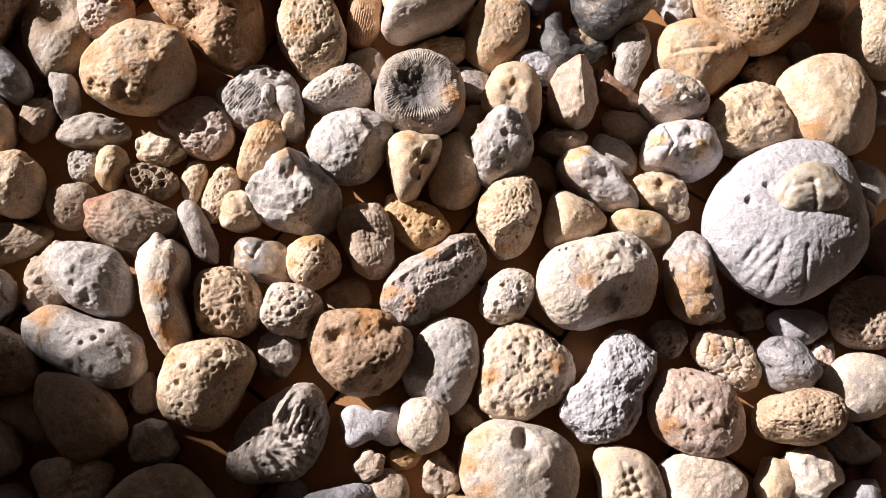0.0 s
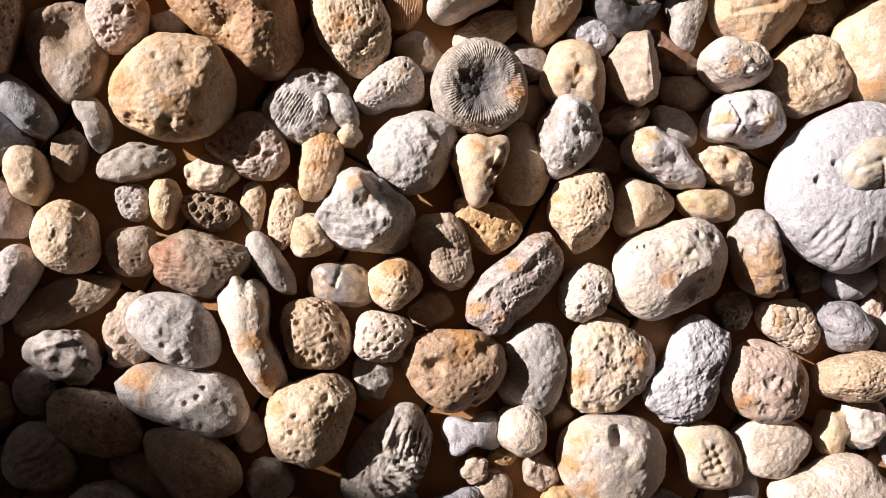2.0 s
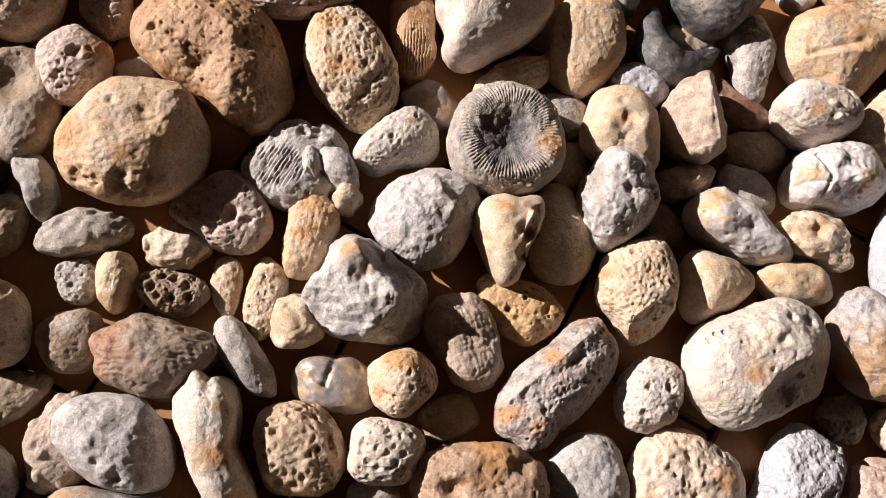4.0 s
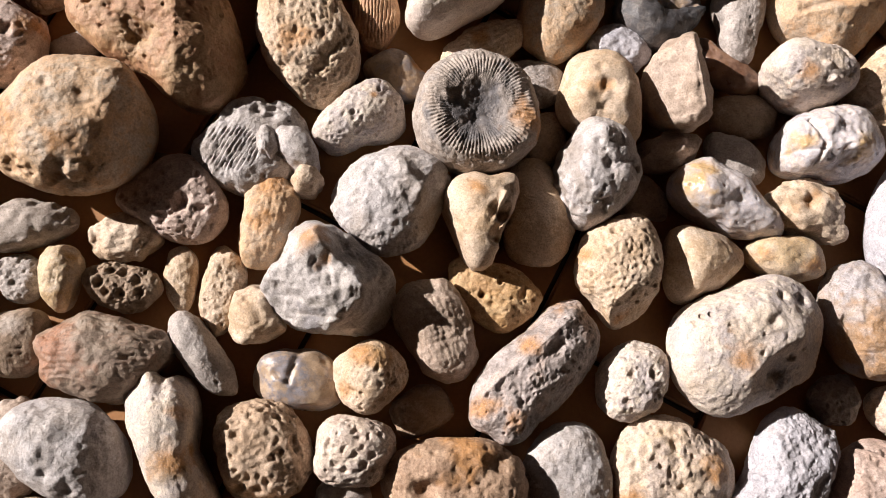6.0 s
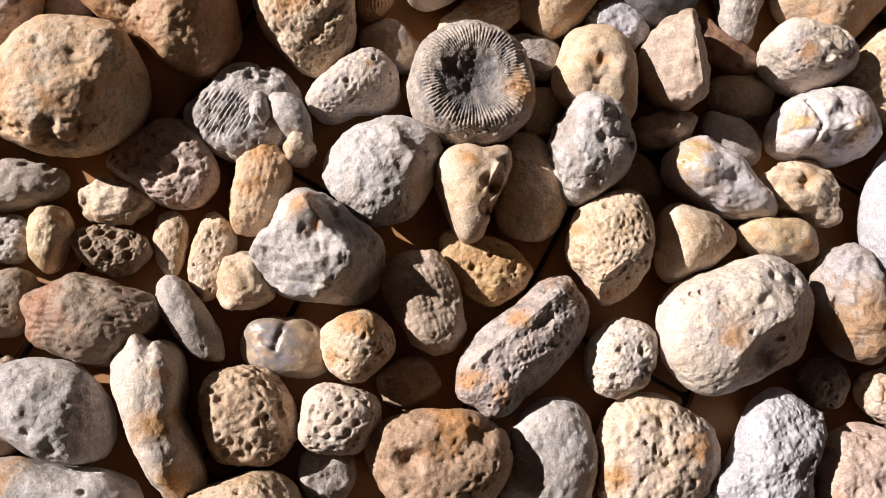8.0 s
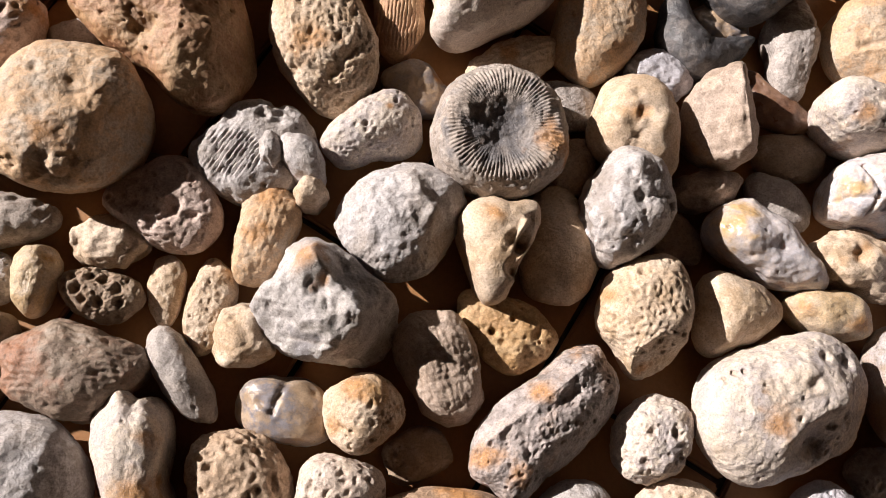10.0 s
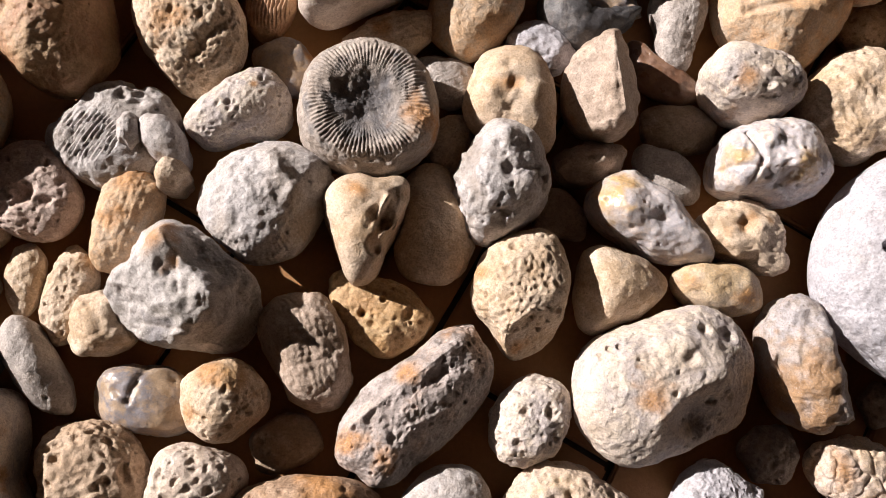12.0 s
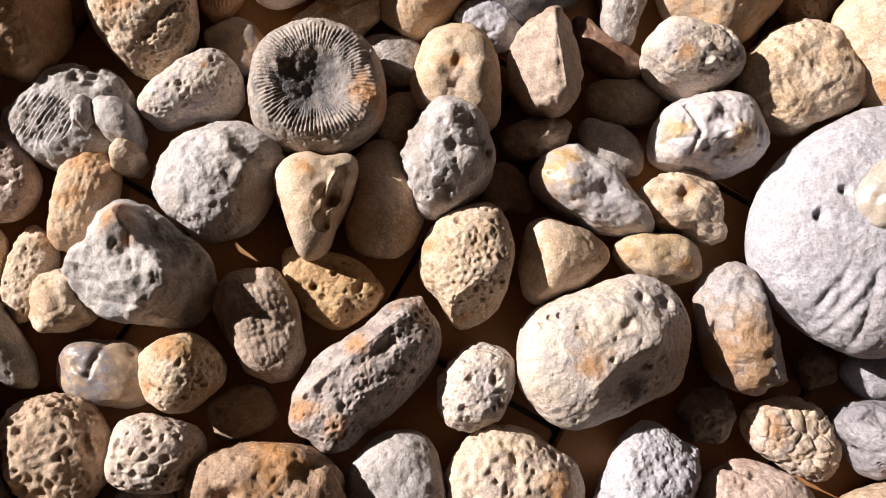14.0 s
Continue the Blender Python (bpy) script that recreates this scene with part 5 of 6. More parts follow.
stone(-0.0317, -0.0751, 0.0120, 0.0108, 0.0100, 12, (-0.032, 0.003, -0.001, -0.004, 0.002, -0.030, 0.028, 0.029, -0.023, -0.023, 0.069, 0.002, 0.016), "beige", "striated", 821, square=0.77, lean=(0.0000, 0.0000))
stone(-0.0492, -0.0914, 0.0391, 0.0156, 0.0128, 31, (-0.124, -0.005, 0.061, 0.154, 0.015, 0.056, -0.194, -0.071, -0.04, 0.015, 0.055, -0.012, -0.015), "blue_grey", "smooth", 828, square=0.76, lean=(0.001, -0.0002))
stone(-0.0324, -0.1032, 0.0291, 0.0248, 0.0178, -17, (-0.04, 0, 0, 0.01, 0.01, -0.003, -0.063, 0.006, -0.016, 0.002, 0.006, -0.009, -0.002), "grey", "smooth", 835, square=0.75, lean=(0.0005, -0.0008))
stone(-0.0756, -0.1038, 0.0331, 0.0222, 0.0171, -83, (-0.03, -0.001, 0, 0.021, 0.003, -0.012, -0.003, -0.001, 0.003, -0.042, 0.016, -0.014, 0.009), "blue_grey", "smooth", 842, square=0.86, lean=(-0.0012, -0.0006))
stone(-0.0549, -0.1139, 0.0241, 0.0182, 0.0130, 0, (-0.015, -0.002, 0.001, -0.005, 0.005, 0.003, -0.078, -0.034, -0.033, -0.008, 0.018, 0.017, 0.02), "blue_grey", "smooth", 849, square=0.85, lean=(-0.0011, 0.0006))
stone(-0.1005, -0.0906, 0.0428, 0.0344, 0.0229, 10, (-0.08, 0.001, -0.002, -0.012, -0.01, -0.06, -0.003, 0.04, -0.033, 0.008, 0.001, 0.006, -0.006), "beige", "smooth", 856, square=0.81, lean=(-0.0022, 0.0008))
stone(-0.1118, -0.1118, 0.0310, 0.0190, 0.0136, -18, (-0.036, 0.001, -0.003, 0, 0.005, 0.067, 0.059, -0.021, 0.019, -0.005, 0.002, 0.034, -0.002), "beige", "smooth", 863, square=0.84, lean=(-0.0008, -0.0002))
stone(-0.1295, -0.0791, 0.0283, 0.0197, 0.0141, -4, (-0.03, -0.001, 0.001, -0.033, -0.011, -0.041, 0.12, -0.033, 0.007, 0.013, -0.005, -0.017, -0.016), "warm_white", "worn", 870, square=0.75, lean=(0.0013, 0.0004))
stone(-0.1486, -0.0928, 0.0282, 0.0260, 0.0186, -43, (-0.04, -0.001, -0.004, 0.027, -0.019, 0.022, 0.053, -0.011, 0.028, -0.017, -0.007, -0.008, -0.001), "slate", "smooth", 877, square=0.81, lean=(-0.0002, -0.0011))
stone(-0.1387, -0.1106, 0.0243, 0.0141, 0.0101, 2, (-0.023, 0.001, -0.002, 0.022, 0.023, -0.018, 0.04, -0.074, -0.068, -0.011, 0.02, 0.019, 0.007), "grey", "striated", 884, square=0.86, lean=(-0.0009, -0.0009))
stone(-0.1610, -0.1147, 0.0193, 0.0108, 0.0077, 8, (-0.01, 0.002, 0, 0.026, -0.007, -0.002, 0.011, -0.038, 0.013, 0.051, -0.008, -0.017, -0.028), "grey", "smooth", 891, square=0.79, lean=(-0.0007, 0.0004))
stone(-0.1605, -0.0683, 0.0300, 0.0219, 0.0208, -1, (-0.023, -0.001, -0.000, 0.001, -0.000, -0.004, -0.030, -0.004, -0.018, 0.012, 0.009, 0.001, -0.000), "grey", "knobbly", 898, square=0.78, lean=(0.0000, 0.0000), dents=((0.0029, 0.0060, 0.0035, 0.0020), (0.0066, -0.0033, 0.0028, 0.0016), ))
stone(-0.1291, -0.0573, 0.0389, 0.0235, 0.0182, -39, (-0.027, -0.000, 0.002, 0.001, 0.001, -0.062, 0.001, 0.002, 0.021, 0.008, 0.011, -0.001, -0.002), "beige", "smooth", 905, square=0.78, lean=(0.0000, 0.0000))
stone(-0.1465, -0.0574, 0.0265, 0.0132, 0.0094, -46, (-0.023, 0.001, 0, 0.005, 0.001, 0.096, -0.05, -0.014, 0.008, 0, 0.004, 0.014, -0.011), "brown", "smooth", 912, square=0.75, lean=(0.0001, -0.0004))
stone(-0.1043, -0.0667, 0.0176, 0.0156, 0.0170, -33, (-0.025, -0.000, 0.001, -0.000, 0.001, 0.026, -0.013, 0.002, -0.012, 0.005, -0.016, -0.048, 0.021), "grey", "faceted", 919, square=0.7, lean=(0.0000, 0.0000))
stone(-0.1088, -0.0490, 0.0141, 0.0123, 0.0088, -80, (-0.054, 0.001, -0.001, 0.001, -0.017, -0.021, 0.005, -0.011, -0.053, 0.011, 0.008, -0.026, 0), "pinkish", "smooth", 926, square=0.8, lean=(-0.0008, -0.0002))
stone(-0.0637, -0.0361, 0.0185, 0.0151, 0.0109, 74, (-0.036, 0, 0.001, 0.029, -0.008, -0.064, -0.037, -0.005, -0.025, 0.009, 0.005, -0.026, 0.008), "grey", "faceted", 933, square=0.7, lean=(-0.0007, -0.001))
stone(-0.1285, -0.0098, 0.0346, 0.0235, 0.0235, -39, (-0.022, -0.000, -0.000, -0.000, 0.000, 0.023, -0.016, -0.000, 0.001, 0.001, -0.003, -0.000, -0.006), "grey_white", "smooth", 940, square=0.83, lean=(0.0000, 0.0000), cuts=((-15, 45, 0.78), ), dents=((-0.0010, 0.0058, 0.0032, -0.0008), (-0.0054, 0.0007, 0.0028, -0.0008), (0.0009, -0.0091, 0.0028, 0.0014), (-0.0033, -0.0045, 0.0024, 0.0010), ))
stone(-0.1447, -0.0083, 0.0277, 0.0191, 0.0137, 70, (-0.032, -0.001, 0.001, 0, -0.029, 0.031, -0.024, -0.014, -0.016, -0.014, 0.014, 0.003, 0.002), "beige", "nubbed", 947, square=0.82, lean=(-0.0001, 0.0009), label="beige stone covered with raised round nubs")
stone(-0.1292, -0.0333, 0.0495, 0.0229, 0.0196, -19, (-0.031, -0.002, -0.004, 0.005, -0.002, -0.063, -0.020, -0.024, -0.014, 0.013, -0.030, 0.023, 0.016), "grey_white", "smooth", 954, square=0.8, lean=(0.0000, 0.0000), dents=((0.0154, 0.0034, 0.0012, 0.0016), (0.008, 0.0031, 0.0012, 0.0015), (0.0103, 0.0078, 0.0012, 0.0012), (0.0143, 0.0094, 0.001, 0.0012), (0.0059, 0.0003, 0.0012, 0.0012), (0.0019, -0.0012, 0.001, 0.001), ), stains=((-0.0108, 0.0089, 0.0076), ), rusts=((-0.0128, 0.0097, 0.0061), ), ridges=((-0.0016, -0.0059, 0.0087, 0, 0.0061, 0.0014), ))
stone(-0.1032, -0.0149, 0.0487, 0.0183, 0.0235, -80, (-0.071, -0.000, -0.033, 0.039, -0.004, 0.091, 0.052, -0.108, 0.020, -0.057, -0.083, 0.053, -0.034), "warm_white", "smooth", 961, square=0.8, lean=(0.0000, 0.0000), stains=((0.0009, -0.0037, 0.0051), (0.0026, -0.0197, 0.0051), ), label="creamy yellow stone shaped like a knuckle bone", cuts=((-20, 42, 0.84), ), rusts=((0.0005, -0.0014, 0.0053), (0.0028, -0.0155, 0.0053), (0.0034, 0.0100, 0.0024), ))
stone(-0.0819, -0.0177, 0.0290, 0.0253, 0.0182, -63, (-0.026, 0.002, 0.002, 0.001, -0.001, -0.036, -0.019, 0.020, 0.044, 0.017, -0.008, -0.001, 0.001), "tan", "holed", 968, square=0.77, lean=(0.0000, 0.0000), pocks=((0, -0.0006, 0.0136, 0.0036, 0.00200), ))
stone(-0.1597, -0.0374, 0.0355, 0.0223, 0.0159, -32, (-0.022, 0.000, 0.000, -0.000, 0.000, 0.015, 0.022, 0.009, -0.008, 0.009, 0.010, -0.008, 0.006), "beige", "pitted", 975, square=0.8, lean=(0.0000, 0.0000))
stone(-0.1662, -0.0133, 0.0235, 0.0193, 0.0178, -29, (-0.033, 0.001, -0.001, 0.003, 0.000, -0.055, -0.073, 0.016, 0.006, 0.006, 0.008, -0.008, 0.008), "grey", "knobbly", 982, square=0.85, lean=(0.0000, 0.0000), dents=((-0.0003, -0.0018, 0.0048, 0.0018), ), ridges=((-0.0078, 0.0033, 0.0070, 0.0057, 0.0020, 0.0016), (0.0070, 0.0057, 0.0099, -0.0041, 0.0020, 0.0014), ))
stone(-0.1780, -0.0237, 0.0186, 0.0148, 0.0106, 77, (-0.036, -0.001, 0.001, -0.008, -0.025, -0.017, 0.005, -0.005, 0.021, 0.02, 0.006, 0.012, 0.011), "grey", "pitted", 989, square=0.8, lean=(0.001, 0.0006))
stone(-0.1782, -0.0470, 0.0276, 0.0228, 0.0164, -55, (-0.064, -0.003, 0.001, 0.014, 0.01, 0.06, 0.05, 0.014, 0.006, -0.011, 0.003, -0.001, 0.006), "grey", "smooth", 996, square=0.82, lean=(0.0011, 0.001), grooves=((0.0013, 0.0005, 0.0093, 0.003, 25, 0.001), ))
stone(-0.1847, -0.0703, 0.0204, 0.0175, 0.0125, 34, (-0.096, -0.001, 0.001, 0.005, 0.021, 0.01, 0.033, 0.032, 0.024, -0.008, -0.021, -0.013, 0.017), "grey", "pitted", 1003, square=0.77, lean=(-0.0003, 0.0009))
stone(-0.1948, -0.0271, 0.0232, 0.0205, 0.0147, 29, (-0.053, 0.001, -0.002, -0.009, 0.008, 0.011, -0.023, 0.016, 0.044, -0.002, 0.008, -0.003, -0.006), "brown", "smooth", 1010, square=0.81, lean=(-0.0012, 0.0003))
stone(-0.2000, -0.0499, 0.0346, 0.0187, 0.0134, 85, (-0.017, -0.001, -0.001, -0.016, 0, -0.025, -0.001, -0.023, -0.004, -0.006, -0.015, 0.021, -0.003), "brown", "smooth", 1017, square=0.82, lean=(-0.0005, -0.0002))
stone(-0.1946, -0.0066, 0.0179, 0.0165, 0.0119, 71, (-0.029, 0.001, -0.001, 0.036, -0.022, 0, -0.007, -0.018, -0.052, 0.025, 0.006, -0.036, 0.028), "beige", "smooth", 1024, square=0.82, lean=(0.0007, -0.0002))
stone(-0.1828, 0.0123, 0.0318, 0.0161, 0.0191, 47, (0.015, 0, -0.002, 0.006, 0.002, -0.004, 0.05, -0.046, -0.024, -0.022, -0.006, -0.005, 0.002), "pink_white", "pitted", 1031, square=0.79, lean=(-0.0009, -0.0004))
stone(-0.1608, 0.0266, 0.0265, 0.0218, 0.0205, -80, (-0.022, -0.000, -0.000, 0.000, -0.000, 0.003, 0.029, -0.008, 0.006, -0.005, -0.005, -0.001, 0.001), "cream", "worn", 1038, square=0.78, lean=(0.0000, 0.0000), dents=((-0.0006, -0.0001, 0.0028, 0.0008), ), cuts=((-20, 40, 0.88), ))
stone(-0.1719, 0.0496, 0.0220, 0.0151, 0.0179, -83, (-0.023, -0.000, 0.000, -0.000, 0.000, 0.016, -0.014, -0.005, 0.000, 0.010, 0.006, 0.015, 0.013), "cream", "smooth", 1045, square=0.76, lean=(0.0000, 0.0000))
stone(-0.1845, 0.0401, 0.0295, 0.0206, 0.0137, -38, (-0.063, -0.001, -0.001, 0.009, -0.012, 0.047, -0.026, 0.015, 0.013, -0.01, 0.006, -0.001, -0.009), "pinkish", "smooth", 1052, square=0.78, lean=(-0.0002, 0.0007))
stone(-0.1994, 0.0308, 0.0217, 0.0179, 0.0128, -34, (-0.096, 0, 0.004, 0, 0.002, 0.056, 0.072, 0.024, -0.034, -0.014, -0.001, 0.017, 0.032), "pinkish", "smooth", 1059, square=0.74, lean=(0.0001, -0.0009))
stone(-0.1989, 0.0057, 0.0353, 0.0256, 0.0170, -80, (-0.064, -0.003, -0.023, 0.102, -0.02, 0.003, 0.087, -0.081, 0.073, 0.008, -0.035, 0.028, -0.017), "cream", "knobbly", 1066, square=0.78, lean=(-0.0009, -0.0013))
stone(-0.1658, 0.0046, 0.0385, 0.0164, 0.0101, 19, (-0.042, -0.001, 0, 0.001, -0.015, 0.019, -0.079, -0.004, -0.009, 0.011, 0.012, -0.002, -0.009), "brown", "striated", 1073, square=0.79, lean=(0.0001, -0.0003))
stone(-0.1408, 0.0203, 0.0200, 0.0197, 0.0151, 2, (-0.022, 0, 0, 0.001, 0.006, 0.01, 0.003, -0.015, 0.005, 0.002, -0.001, 0.002, -0.008), "brown", "pitted", 1080, square=0.76, lean=(0.001, 0.0002), stains=((0.0005, 0.0036, 0.004), ))
stone(-0.1186, 0.0125, 0.0350, 0.0236, 0.0195, -14, (-0.033, -0.005, 0.000, 0.003, 0.001, 0.003, 0.062, 0.002, 0.060, 0.012, 0.017, -0.007, -0.035), "bark", "striated", 1087, square=0.75, lean=(0.0000, 0.0000), stains=((-0.0105, 0.0027, 0.0082), ))
stone(-0.1396, 0.0373, 0.0145, 0.0123, 0.0088, -80, (-0.009, 0.002, 0, -0.002, 0.01, 0.029, -0.017, -0.029, 0.028, -0.004, 0.004, 0, -0.011), "grey", "porous", 1094, square=0.75, lean=(-0.0002, 0.0005))
stone(-0.1281, 0.0354, 0.0188, 0.0110, 0.0149, 83, (-0.031, 0.000, 0.001, -0.000, -0.002, -0.073, -0.027, -0.004, 0.009, 0.009, -0.013, 0.003, 0.005), "yellow", "smooth", 1101, square=0.85, lean=(0.0000, 0.0000), stains=((0.0040, 0.0038, 0.0017), ))
stone(-0.1134, 0.0305, 0.0212, 0.0141, 0.0118, -19, (-0.025, -0.000, 0.000, -0.001, -0.000, -0.034, 0.023, 0.000, 0.005, -0.015, 0.011, 0.018, -0.007), "brown", "holed", 1108, square=0.83, lean=(0.0000, 0.0000), dents=((-0.0047, 0.0011, 0.0015, 0.0022), (0.0004, -0.0025, 0.0015, 0.0018), (0.0048, 0.0002, 0.0015, 0.0016), (-0.0017, 0.0040, 0.0010, 0.0012), ))
stone(-0.1116, 0.0441, 0.0202, 0.0143, 0.0110, -7, (-0.025, -0.000, 0.000, 0.000, -0.002, 0.025, -0.036, -0.000, -0.014, 0.023, 0.001, -0.005, -0.006), "cream", "knobbly", 1115, square=0.76, lean=(0.0000, 0.0000))
stone(-0.0967, 0.0515, 0.0296, 0.0236, 0.0161, -32, (-0.027, 0.002, 0.000, 0.000, -0.001, 0.013, -0.062, -0.004, 0.033, 0.009, 0.003, -0.005, -0.005), "pinkish", "pitted", 1122, square=0.78, lean=(0.0000, 0.0000), dents=((0.0020, -0.0025, 0.0035, 0.0030), (-0.0025, -0.0056, 0.0019, 0.0016), (0.0068, -0.0048, 0.0019, 0.0014), ), pocks=((0.0028, -0.0042, 0.0099, 0.0028, 0.00080), ))
stone(-0.1012, 0.0583, 0.0240, 0.0144, 0.0089, 15, (-0.048, 0, -0.001, -0.062, 0.007, 0.023, -0.028, 0.028, -0.045, 0.009, 0.01, 0.032, -0.029), "brown", "smooth", 1129, square=0.86, lean=(-0.0009, 0.0008))
stone(-0.1373, 0.0509, 0.0294, 0.0144, 0.0108, -1, (-0.025, 0.000, -0.001, 0.000, -0.000, 0.055, 0.001, -0.010, 0.008, -0.003, -0.001, -0.007, 0.002), "dark_grey", "faceted", 1136, square=0.7, lean=(0.0000, 0.0000))
stone(-0.0983, 0.0309, 0.0193, 0.0092, 0.0078, 84, (-0.024, -0.000, 0.001, 0.000, 0.000, -0.025, 0.004, -0.001, 0.023, 0.002, -0.007, 0.014, -0.014), "cream", "smooth", 1143, square=0.79, lean=(0.0000, 0.0000))
stone(-0.0879, 0.0257, 0.0254, 0.0132, 0.0106, 79, (-0.024, -0.001, -0.000, -0.000, 0.000, -0.019, 0.028, -0.023, 0.004, 0.004, 0.008, 0.015, -0.008), "cream", "worn", 1150, square=0.81, lean=(0.0000, 0.0000), pocks=((0.0011, 0.0001, 0.0063, 0.0018, 0.00040), ))
stone(-0.0790, 0.0173, 0.0169, 0.0162, 0.0161, 66, (-0.027, 0.001, -0.000, 0.001, 0.000, 0.005, 0.059, -0.006, -0.024, -0.001, -0.007, -0.005, 0.008), "cream", "faceted", 1157, square=0.7, lean=(0.0000, 0.0000), cuts=((200, 45, 0.8), (20, 45, 0.8), ))
stone(-0.0731, 0.0424, 0.0279, 0.0157, 0.0156, 68, (-0.022, -0.000, -0.000, -0.000, 0.000, -0.014, 0.018, -0.023, -0.004, 0.008, 0.004, -0.008, 0.008), "ochre", "barrel", 1164, square=0.85, lean=(0.0000, 0.0000), rusts=((0.0022, 0.0082, 0.0046), (-0.0013, -0.0019, 0.0029), ))
stone(-0.0588, 0.0212, 0.0361, 0.0291, 0.0265, -30, (-0.039, 0.005, -0.003, -0.001, 0.005, 0.108, -0.008, -0.041, 0.026, -0.002, -0.026, -0.004, 0.001), "grey_patch", "faceted", 1171, square=0.7, lean=(0.0000, 0.0000), stains=((0.0064, 0.0062, 0.0062), (-0.0061, -0.0090, 0.0040), ), rusts=((-0.0036, 0.0114, 0.0043), (0, 0.0060, 0.0023), ), label="angular grey rock with an orange-stained tip", cuts=((205, 48, 0.74), (40, 50, 0.8), (-35, 35, 0.74), ), dents=((-0.0028, 0.0108, 0.0067, -0.0035), (-0.0014, 0.0044, 0.0036, 0.0012), ), ridges=((-0.0027, 0.0126, 0.0076, -0.0028, 0.0045, 0.0022), (0, 0.0060, 0.0001, -0.0011, 0.0012, -0.0010), (0.0076, -0.0028, 0.0094, -0.0143, 0.0053, 0.0020), (-0.0093, -0.0061, 0.0022, -0.0100, 0.0016, -0.0009), ))
stone(-0.0946, 0.0092, 0.0278, 0.0105, 0.0148, -62, (-0.024, 0.000, -0.001, 0.000, 0.001, 0.018, 0.035, -0.027, 0.016, 0.005, -0.001, 0.006, 0.004), "grey", "smooth", 1178, square=0.84, lean=(0.0000, 0.0000))
stone(-0.0704, -0.0014, 0.0256, 0.0180, 0.0139, -20, (-0.024, -0.001, -0.000, -0.000, -0.000, -0.030, -0.044, -0.006, -0.012, 0.008, -0.005, -0.008, 0.004), "agate", "smooth", 1185, square=0.83, lean=(0.0000, 0.0000), ridges=((0.0012, 0.0075, -0.0029, -0.0004, 0.0015, -0.0012), (-0.0029, -0.0004, -0.0058, 0.0026, 0.0013, -0.0008), ), cuts=((190, 40, 0.8), (60, 60, 0.85), ))
stone(-0.0390, 0.0424, 0.0324, 0.0317, 0.0244, 14, (-0.022, 0.001, 0.000, -0.001, 0.000, 0.011, 0.038, 0.007, -0.017, 0.007, 0.002, 0.008, -0.008), "grey_white", "dome", 1192, square=0.95, lean=(0.0000, 0.0000), stains=((0.0097, -0.0077, 0.0067), ), label="domed grey-white fossil with fine radial lines", cuts=((-30, 42, 0.78), (165, 45, 0.86), ), ridges=((0.0022, 0.0086, 0.0076, -0.0005, 0.0040, 0.0012), (0.0076, -0.0005, 0.0038, -0.0154, 0.0045, 0.0010), ), pocks=((0, 0.0059, 0.0060, 0.0018, 0.00040), ))
part_of(urchin, stone(0.1266, 0.0157, 0.0294, 0.0198, 0.0125, 8, (-0.026, -0.000, 0.001, 0.001, -0.001, -0.048, -0.022, -0.014, 0.018, 0.011, -0.010, -0.003, -0.009), "quartz_olive", "smooth", 1199, base=0.0290, square=0.79, lean=(0.0000, 0.0000), label="olive-grey lump grown onto the shell", dents=((-0.0079, -0.0015, 0.0025, -0.0008), (0.0051, -0.0036, 0.0028, -0.0008), ), ridges=((-0.0012, 0.0018, -0.0002, -0.0107, 0.0016, -0.0014), (-0.0098, -0.0005, -0.0012, 0.0018, 0.0016, -0.0008), ), cuts=((190, 45, 0.8), (20, 40, 0.8), (-90, 45, 0.85), ), name="growth"))
stone(0.1529, 0.0617, 0.0456, 0.0416, 0.0287, 66, (-0.023, -0.001, 0.000, -0.000, -0.000, 0.032, -0.001, 0.032, -0.015, -0.004, 0.006, 0.002, -0.008), "cream", "smooth", 1206, square=0.77, lean=(0.0000, 0.0000), rusts=((-0.0127, -0.0144, 0.0045), ), ridges=((-0.0120, 0.0027, -0.0005, -0.0094, 0.0075, 0.0012), ), pocks=((0.0018, 0.0030, 0.0067, 0.0022, 0.00060), ), cuts=((-25, 40, 0.72), (150, 60, 0.9), ))
stone(0.1840, 0.0965, 0.0461, 0.0371, 0.0246, 63, (-0.038, 0, 0, 0.006, -0.005, 0.006, -0.012, 0.009, -0.009, -0.001, -0.009, -0.01, -0.008), "cream", "pitted", 1213, square=0.8, lean=(-0.0008, 0.0014))
stone(0.1672, 0.0325, 0.0228, 0.0171, 0.0104, -46, (-0.05, 0, 0, -0.018, -0.004, -0.029, -0.043, -0.006, 0.025, 0.004, 0, 0.003, 0.056), "white", "smooth", 1220, square=0.83, lean=(-0.001, 0.0006))
stone(0.1338, 0.0809, 0.0220, 0.0160, 0.0106, 13, (-0.051, 0, -0.001, 0.043, 0.006, -0.008, 0.007, 0.011, 0.016, -0.012, 0.016, -0.05, -0.014), "tan", "pitted", 1227, square=0.81, lean=(-0.0006, 0.0005))
stone(0.1119, -0.0227, 0.0138, 0.0124, 0.0075, 47, (-0.094, 0, 0, -0.004, -0.003, 0.003, -0.014, 0.016, 0.006, -0.051, -0.061, -0.002, -0.007), "brown", "pitted", 1234, square=0.79, lean=(-0.0003, -0.0002))
part_of(fossil, stone(-0.0700, 0.0623, 0.0112, 0.0070, 0.0194, 87, (-0.084, 0.001, 0, -0.003, 0.015, 0.029, -0.025, 0.02, 0, 0.005, -0.027, -0.002, 0.046), "grey_white", "smooth", 1241, square=0.76, lean=(-0.0005, 0.0004), label="small grey branch stub", name="branch"))
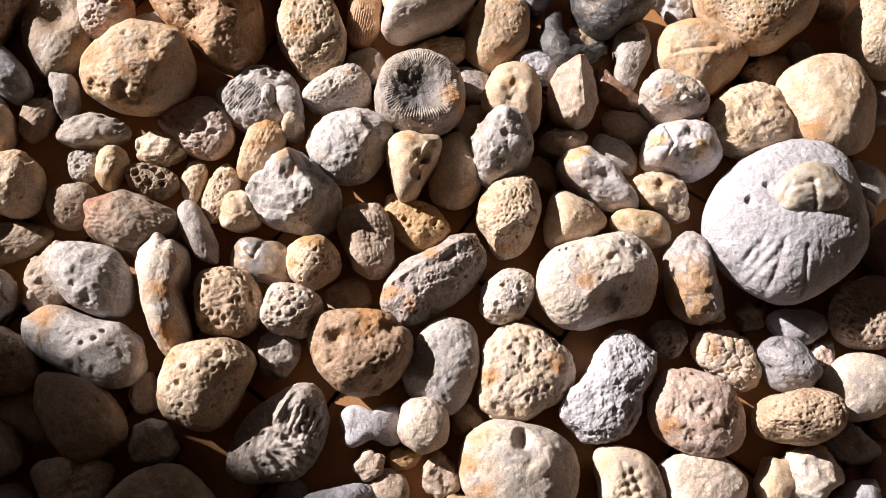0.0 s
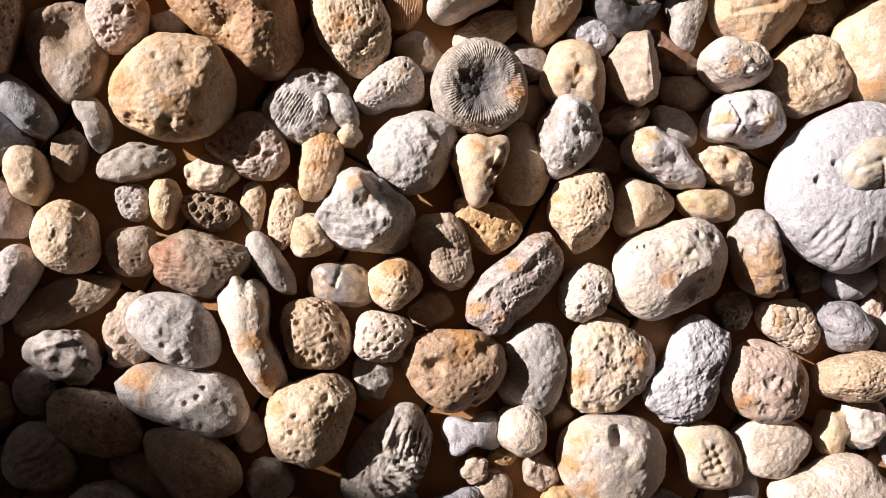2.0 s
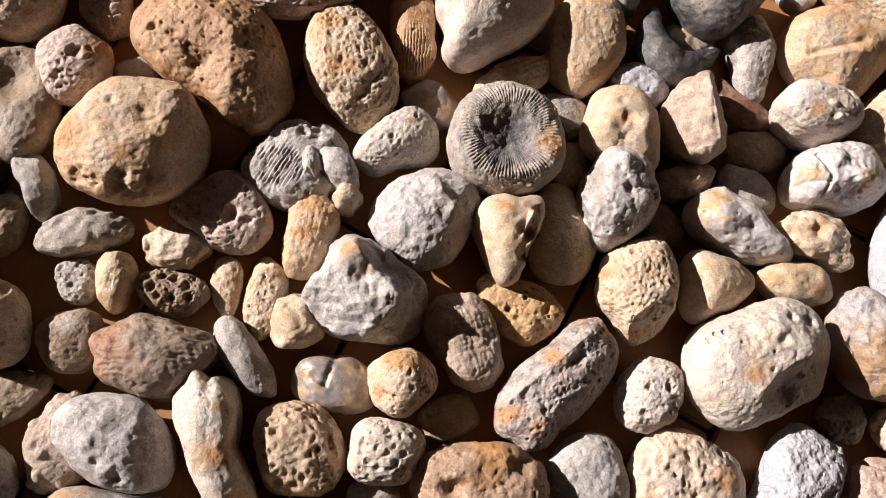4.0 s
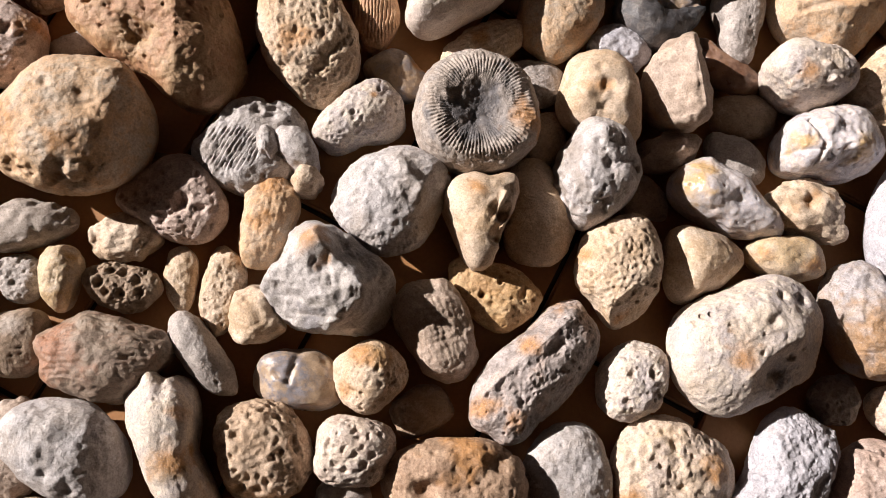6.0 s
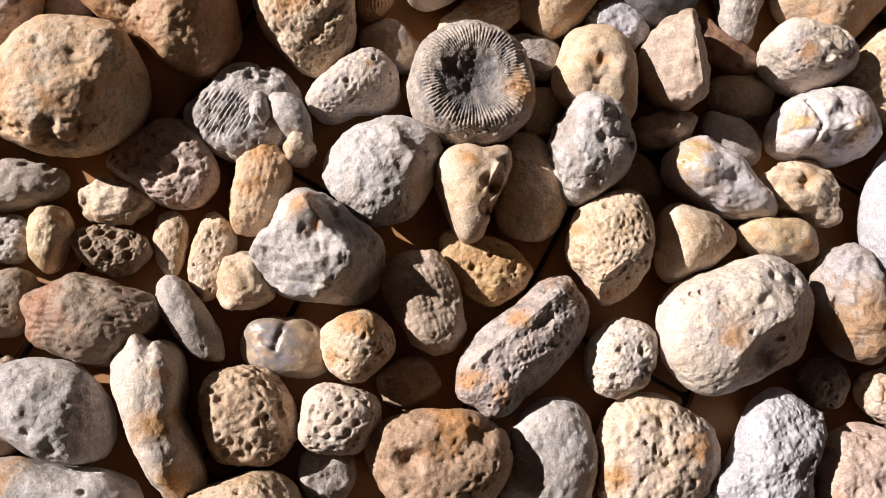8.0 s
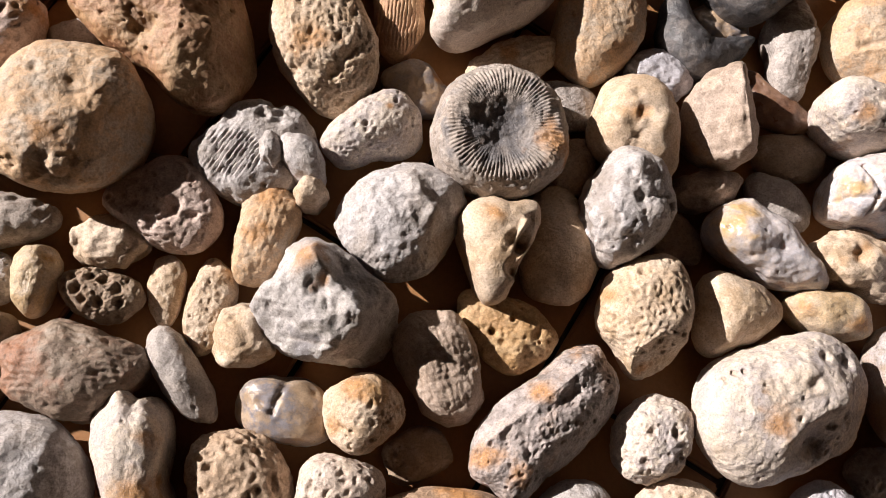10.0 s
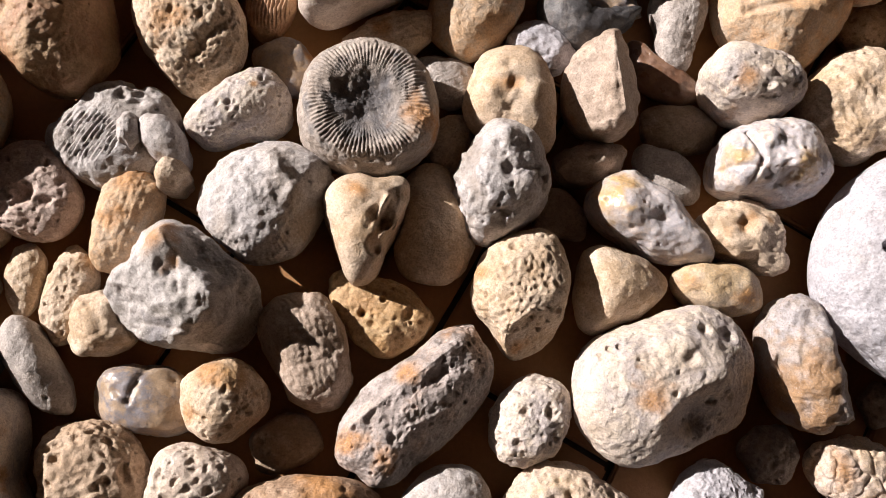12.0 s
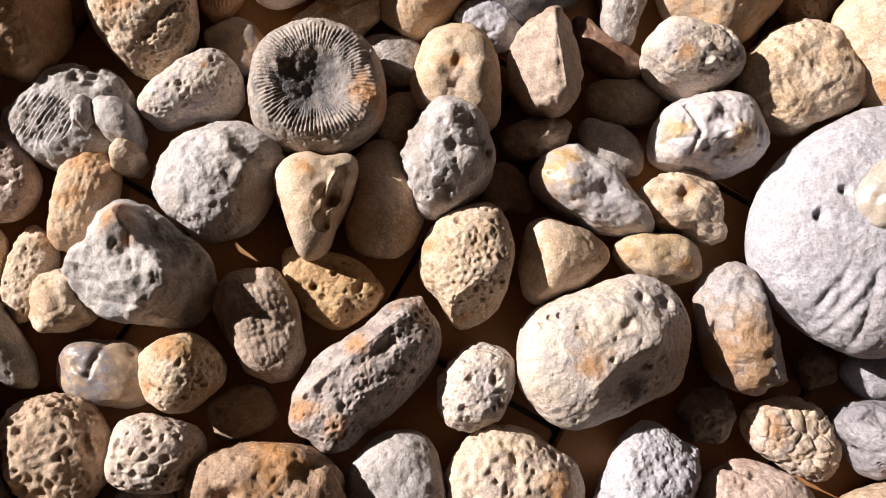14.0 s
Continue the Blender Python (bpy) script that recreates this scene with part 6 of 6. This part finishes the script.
part_of(fossil, stone(-0.0627, 0.0598, 0.0169, 0.0098, 0.0200, -56, (-0.054, 0.001, 0.001, -0.004, -0.039, -0.025, -0.013, 0.013, 0.019, -0.028, -0.003, 0.005, 0.008), "grey_white", "smooth", 1248, square=0.78, lean=(0.0001, 0.0006), label="blue-grey forked branch", name="branch"))
part_of(fossil, stone(-0.0610, 0.0513, 0.0092, 0.0079, 0.0188, -11, (-0.041, 0, 0.001, -0.055, 0.012, 0.004, 0.009, 0.015, -0.023, 0.015, 0.013, 0.048, -0.016), "cream", "smooth", 1255, square=0.78, lean=(-0.0001, 0.0001), label="cream rounded branch tip", name="branch"))


# ---- small dark stones added to darken the gaps, and the rest of the bed round about ----


def room(x, y):
    """How far the place (x, y) lies from the nearest stone's side."""
    best = 1.0
    for px, py, a, b, turn in placed:
        dx, dy = x - px, y - py
        if abs(dx) > 0.09 or abs(dy) > 0.09:
            continue
        u, w = dx * math.cos(turn) + dy * math.sin(turn), -dx * math.sin(turn) + dy * math.cos(turn)
        k = math.hypot(u / a, w / b)
        best = min(best, math.hypot(dx, dy) * (1 - 1 / max(k, 1e-6)))
    return best


def fill_bed():
    rng = random.Random(41)
    bare = ((0.045, -0.032, 0.012), (-0.006, -0.090, 0.014), (0.077, -0.073, 0.010), (0.030, -0.036, 0.008), (0.098, 0.012, 0.010))
    # dark looks for the invented stones that stand in for shade between pebbles
    gap_darkeners = (("brown", "smooth"), ("grey", "smooth"), ("beige", "pitted"), ("bark", "worn"), ("slate", "smooth"), ("beige", "worn"))
    outer = (("cream", "smooth"), ("beige", "pitted"), ("ochre", "worn"), ("grey", "smooth"), ("warm_white", "pitted"), ("pinkish", "smooth"), ("brown", "smooth"))
    for turn_no in range(5200):
        x, y = rng.uniform(-0.27, 0.25), rng.uniform(-0.19, 0.215)
        inside = -0.2 < x < 0.17 and -0.12 < y < 0.145
        free = room(x, y)
        least, most = (0.0036, 0.0068) if inside else (0.0075, 0.017)
        if free < least or any(math.hypot(x - bx, y - by) < br + 0.004 for bx, by, br in bare):
            continue
        rad = min(free + (0.0015 if inside else 0.0), most)
        colour, skin = rng.choice(gap_darkeners if inside else outer)
        long, wide = rad * 2 * rng.uniform(1.0, 1.25), rad * 2
        waves = [0.0] + [rng.uniform(-0.06, 0.06) for _ in range(10)]
        stone(x, y, long, wide, wide * rng.uniform(0.6, 0.8), rng.uniform(0, 180), waves, colour, skin, 3000 + turn_no, coarse=True)


fill_bed()
